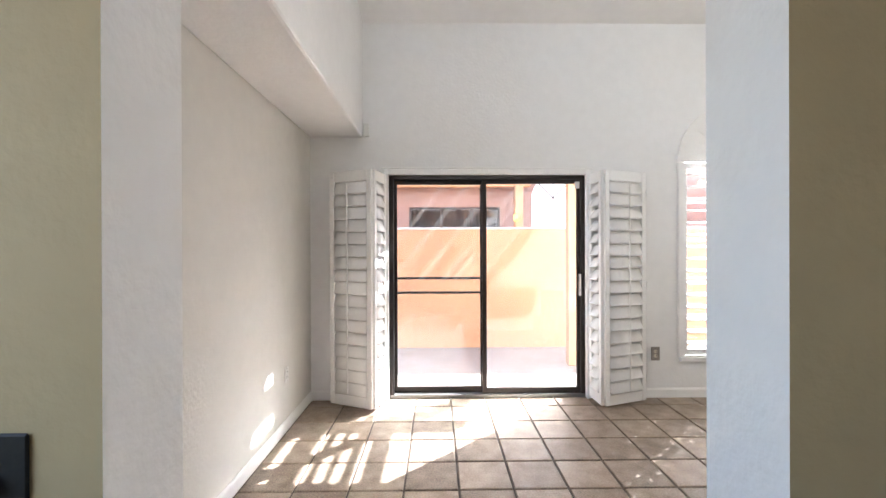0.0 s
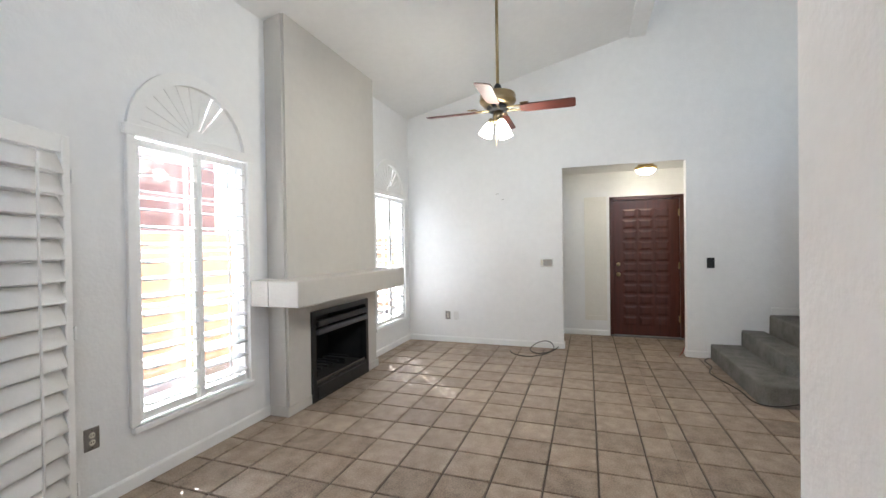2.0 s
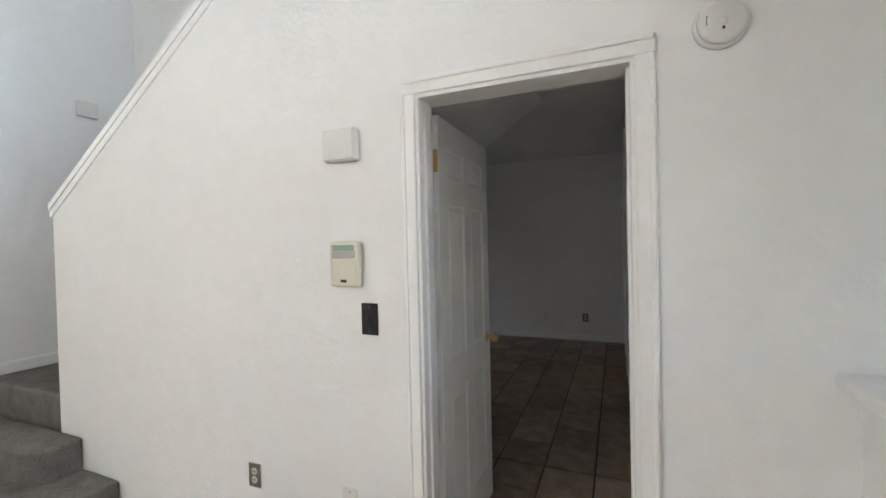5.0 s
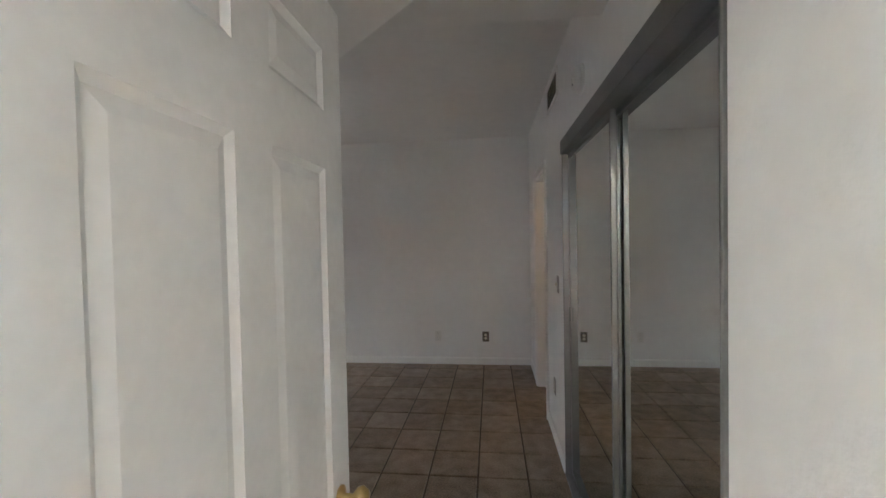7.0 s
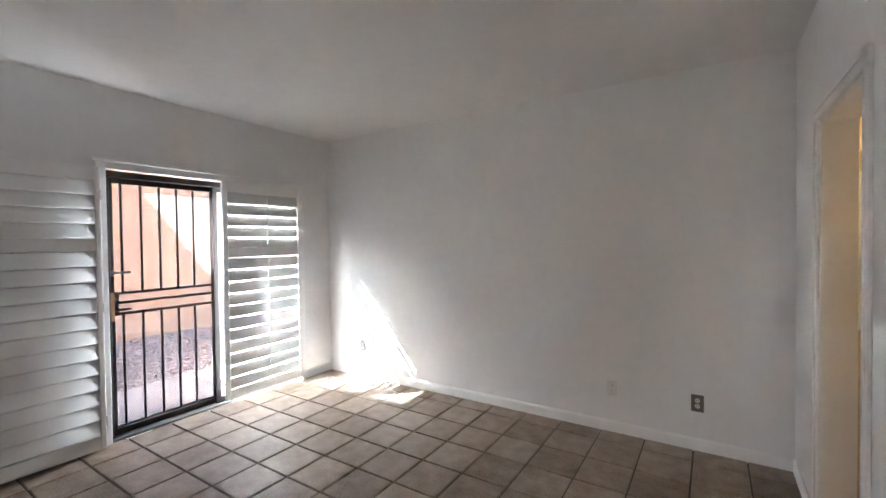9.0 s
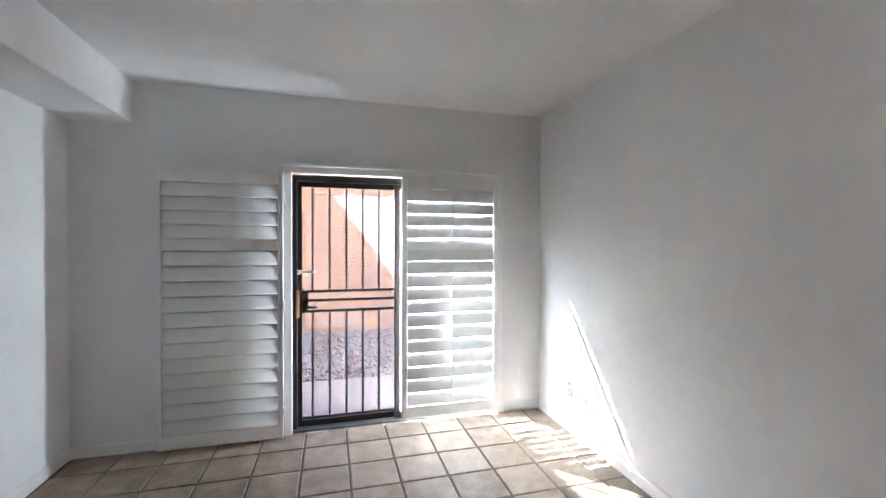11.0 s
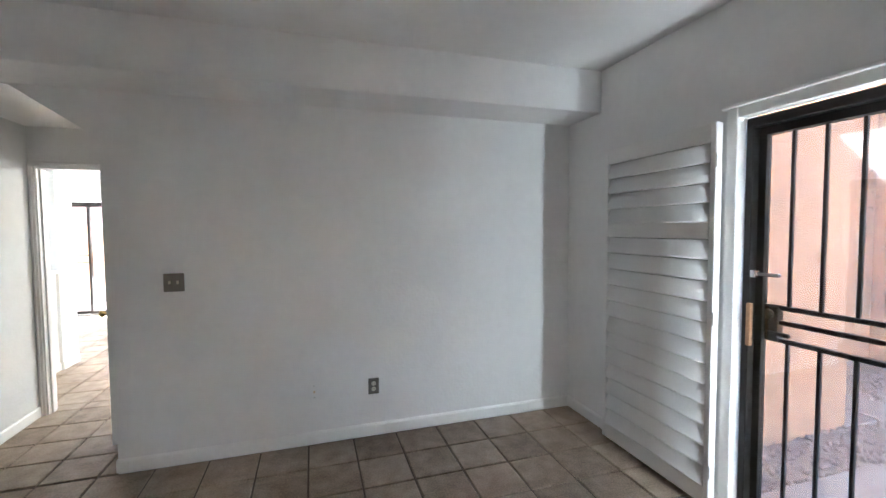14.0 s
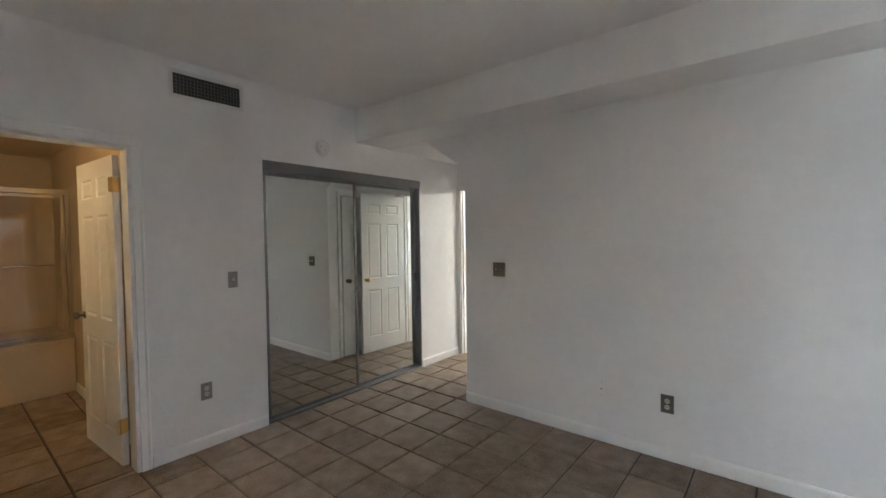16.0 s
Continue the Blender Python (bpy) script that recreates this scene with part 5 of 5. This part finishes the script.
for z in (0.95, 1.08):
    part("knob", lathe([(0.03, 0), (0.012, 0.02), (0.03, 0.05), (0.006, 0.07)], 14, pose(-0.01, -0.31, z, 0, -90)), BRASS, gt, smooth=True)
sw2 = thing("garden_wall", pose(8.4, -2.35, 0), "orange stucco wing wall beside the step", "garden wall")
part("wall_body", box(-0.3, -0.12, G0 - 0.1, 0.75, 0.12, 3.2, 0.02, 2), STUCCO, sw2)
# unseen edge and wall, added to keep sun off the yard and part of the screen
part("yard_shade_edge", box(-0.3, 0.2, 3.2, 2.6, 0.99, 3.52, 0.02, 2), STUCCO, sw2)
part("yard_shade_wall", box(-0.3, 1.0, G0 - 0.1, 3.24, 1.2, 4.2, 0.02, 2), STUCCO, sw2)
for i, (x, y, w, d) in enumerate(((10.75, -2.65, 1.5, 0.8), (9.75, -2.25, 0.42, 0.55), (9.75, -2.85, 0.42, 0.5), (9.3, -2.25, 0.4, 0.5))):
    pv = thing("paver", pose(x, y, G0 - 0.01), "pale concrete paver set in gravel", "paver", "yard pavers")
    part("slab_stone", box(-w / 2, -d / 2, -0.03, w / 2, d / 2, 0.025, 0.01, 2), CONC, pv)
rng = random.Random(4)
verts, faces = [], []
base = bmesh.new()
bmesh.ops.create_icosphere(base, subdivisions=1, radius=1)
bv = [v.co.copy() for v in base.verts]
base.verts.index_update()
bf = [tuple(v.index for v in f.verts) for f in base.faces]
base.free()
for i in range(5200):
    x, y = 7.35 + 4.3 * rng.random() ** 1.15, rng.uniform(-6.0, -1.7)
    if x < 8.6 and -4.35 < y < -2.9:
        continue
    r = rng.uniform(0.014, 0.034)
    q = Euler((rng.uniform(0, 6), rng.uniform(0, 6), rng.uniform(0, 6))).to_matrix()
    s = Vector((rng.uniform(0.8, 1.5), rng.uniform(0.7, 1.2), rng.uniform(0.5, 0.9)))
    o = len(verts)
    c = Vector((x, y, G0 - 0.015 + rng.uniform(0, 0.012)))
    verts += [tuple(c + q @ Vector((v.x * s.x, v.y * s.y, v.z * s.z)) * r) for v in bv]
    faces += [tuple(o + k for k in f) for f in bf]
me = bpy.data.meshes.new("gravel")
me.from_pydata(verts, [], faces)
me.materials.append(STONE)
tagged(new("gravel", me), "brown and pink river gravel in the side yard", "gravel", kind="stuff")
rk = thing("dry_twigs", pose(8.9, -3.65, G0), "dark dry twigs lying on the gravel", "twigs")
tw = bmesh.new()
for i in range(14):
    a = rng.uniform(0, 6.28)
    rod((rng.uniform(-0.1, 0.1), rng.uniform(-0.16, 0.16), 0.02), (rng.uniform(-0.1, 0.1) + 0.09 * math.cos(a), rng.uniform(-0.1, 0.1) + 0.13 * math.sin(a), 0.04 + rng.uniform(0, 0.05)), 0.006, 5, bm=tw)
part("twigs", tw, RUBBER, rk)
vine = thing("climbing_plant", pose(11.45, -1.75, G0), "sparse dry climbing plant on the yard wall", "plant")
vb = bmesh.new()
for k in range(4):
    p = Vector((0.08, rng.uniform(-0.15, 0.15), 0))
    for i in range(14):
        q2 = p + Vector((rng.uniform(-0.03, 0.03), rng.uniform(-0.09, 0.09), 0.17))
        rod(p, q2, 0.008, 5, bm=vb)
        p = q2
part("stem", vb, BARK, vine)
lv, lf = [], []
for i in range(500):
    c = Vector((rng.uniform(-0.05, 0.12), rng.gauss(0, 0.2), rng.uniform(0.4, 2.6)))
    q = Euler((rng.uniform(0, 6), rng.uniform(0, 6), rng.uniform(0, 6))).to_matrix()
    o = len(lv)
    lv += [tuple(c + q @ Vector(v)) for v in ((-0.025, 0, 0), (0, -0.014, 0.004), (0.03, 0, 0), (0, 0.014, 0.004))]
    lf.append((o, o + 1, o + 2, o + 3))
lm = bpy.data.meshes.new("leaves")
lm.from_pydata(lv, [], lf)
lm.materials.append(BARK)
part("leaves", lm, BARK, vine)


# ---------------------------------------------------------------- floor tiles
tile_meshes = {}


def tile_mesh(w, d):
    k = (round(w, 3), round(d, 3))
    if k not in tile_meshes:
        b = bmesh.new()
        e, h = 0.004, 0.012
        lo = [b.verts.new((x, y, -h)) for x, y in ((0, 0), (w, 0), (w, d), (0, d))]
        mi = [b.verts.new((x, y, -e)) for x, y in ((0, 0), (w, 0), (w, d), (0, d))]
        hi = [b.verts.new((x, y, 0)) for x, y in ((e, e), (w - e, e), (w - e, d - e), (e, d - e))]
        b.faces.new(hi)
        for i in range(4):
            j = (i + 1) % 4
            b.faces.new((lo[i], lo[j], mi[j], mi[i]))
            b.faces.new((mi[i], mi[j], hi[j], hi[i]))
        tile_meshes[k] = mesh_of("tile", b, TILE)
    return tile_meshes[k]


def tiles(parent, x0, y0, x1, y1, ox, oy, limit=300, key=None):
    """Square floor tiles with grout between them, cut at the edges of a rectangle."""
    spots = []
    for i in range(math.floor((x0 - ox) / PITCH), math.ceil((x1 - ox) / PITCH)):
        for j in range(math.floor((y0 - oy) / PITCH), math.ceil((y1 - oy) / PITCH)):
            g = 0.006
            a, b = max(ox + i * PITCH + g, x0), min(ox + (i + 1) * PITCH - g, x1)
            c, d = max(oy + j * PITCH + g, y0), min(oy + (j + 1) * PITCH - g, y1)
            if b - a > 0.02 and d - c > 0.02:
                spots.append((a, c, b - a, d - c))
    if key:
        spots.sort(key=key)
    for a, c, w, d in spots[:limit]:
        part("tile", tile_mesh(w, d), TILE, parent, at=pose(a, c, random.uniform(-0.0008, 0.0008), random.uniform(-0.12, 0.12), random.uniform(-0.12, 0.12)))
    if spots[limit:]:
        b = bmesh.new()
        for a, c, w, d in spots[limit:]:
            box(a, c, -0.012, a + w, c + d, 0, bm=b)
        tagged(part("far_tiles", b, TILE, parent, "remaining beige floor tiles"), kind="stuff")


def floor_thing(name, label):
    return tagged(thing(name, Matrix.Identity(4), label, "floor"), kind="structure")


FLX, FLY, FBX, FBY = 4.668, 1.973, 4.672, -2.24
living_floor = floor_thing("floor_living", "beige stone-look tile floor with dark grout")
tiles(living_floor, LW - 0.02, KY1 - 0.1, LE + 0.02, LN + 0.03, FLX, FLY, 300, key=lambda s: abs(s[0] - 3.4))
tiles(living_floor, 2.3, LS - 0.06, LE + 0.02, KY1 - 0.1, FLX, FLY, 90)
kitchen_floor = floor_thing("floor_kitchen", "beige stone-look tile floor in the kitchen")
tiles(kitchen_floor, LW, LS, 2.3, KY1 - 0.1, FLX, FLY)
entry_floor = floor_thing("floor_entry", "beige stone-look tile floor in the entry")
tiles(entry_floor, LE + 0.02, 0.18, FX + 0.03, 2.3, FLX, FLY)
bedroom_floor = floor_thing("floor_bedroom", "brown-beige tile floor in the bedroom")
tiles(bedroom_floor, BW - 0.02, BS - 0.02, BE + 0.03, BN, FBX, FBY)
tiles(bedroom_floor, BW - 0.02, BN, HE + 0.03, LS - 0.06, FBX, FBY)
bath_floor = floor_thing("floor_bath", "brown tile floor in the bathroom")
tiles(bath_floor, -0.3, BS, BW - 0.02, -3.72, FBX, FBY)
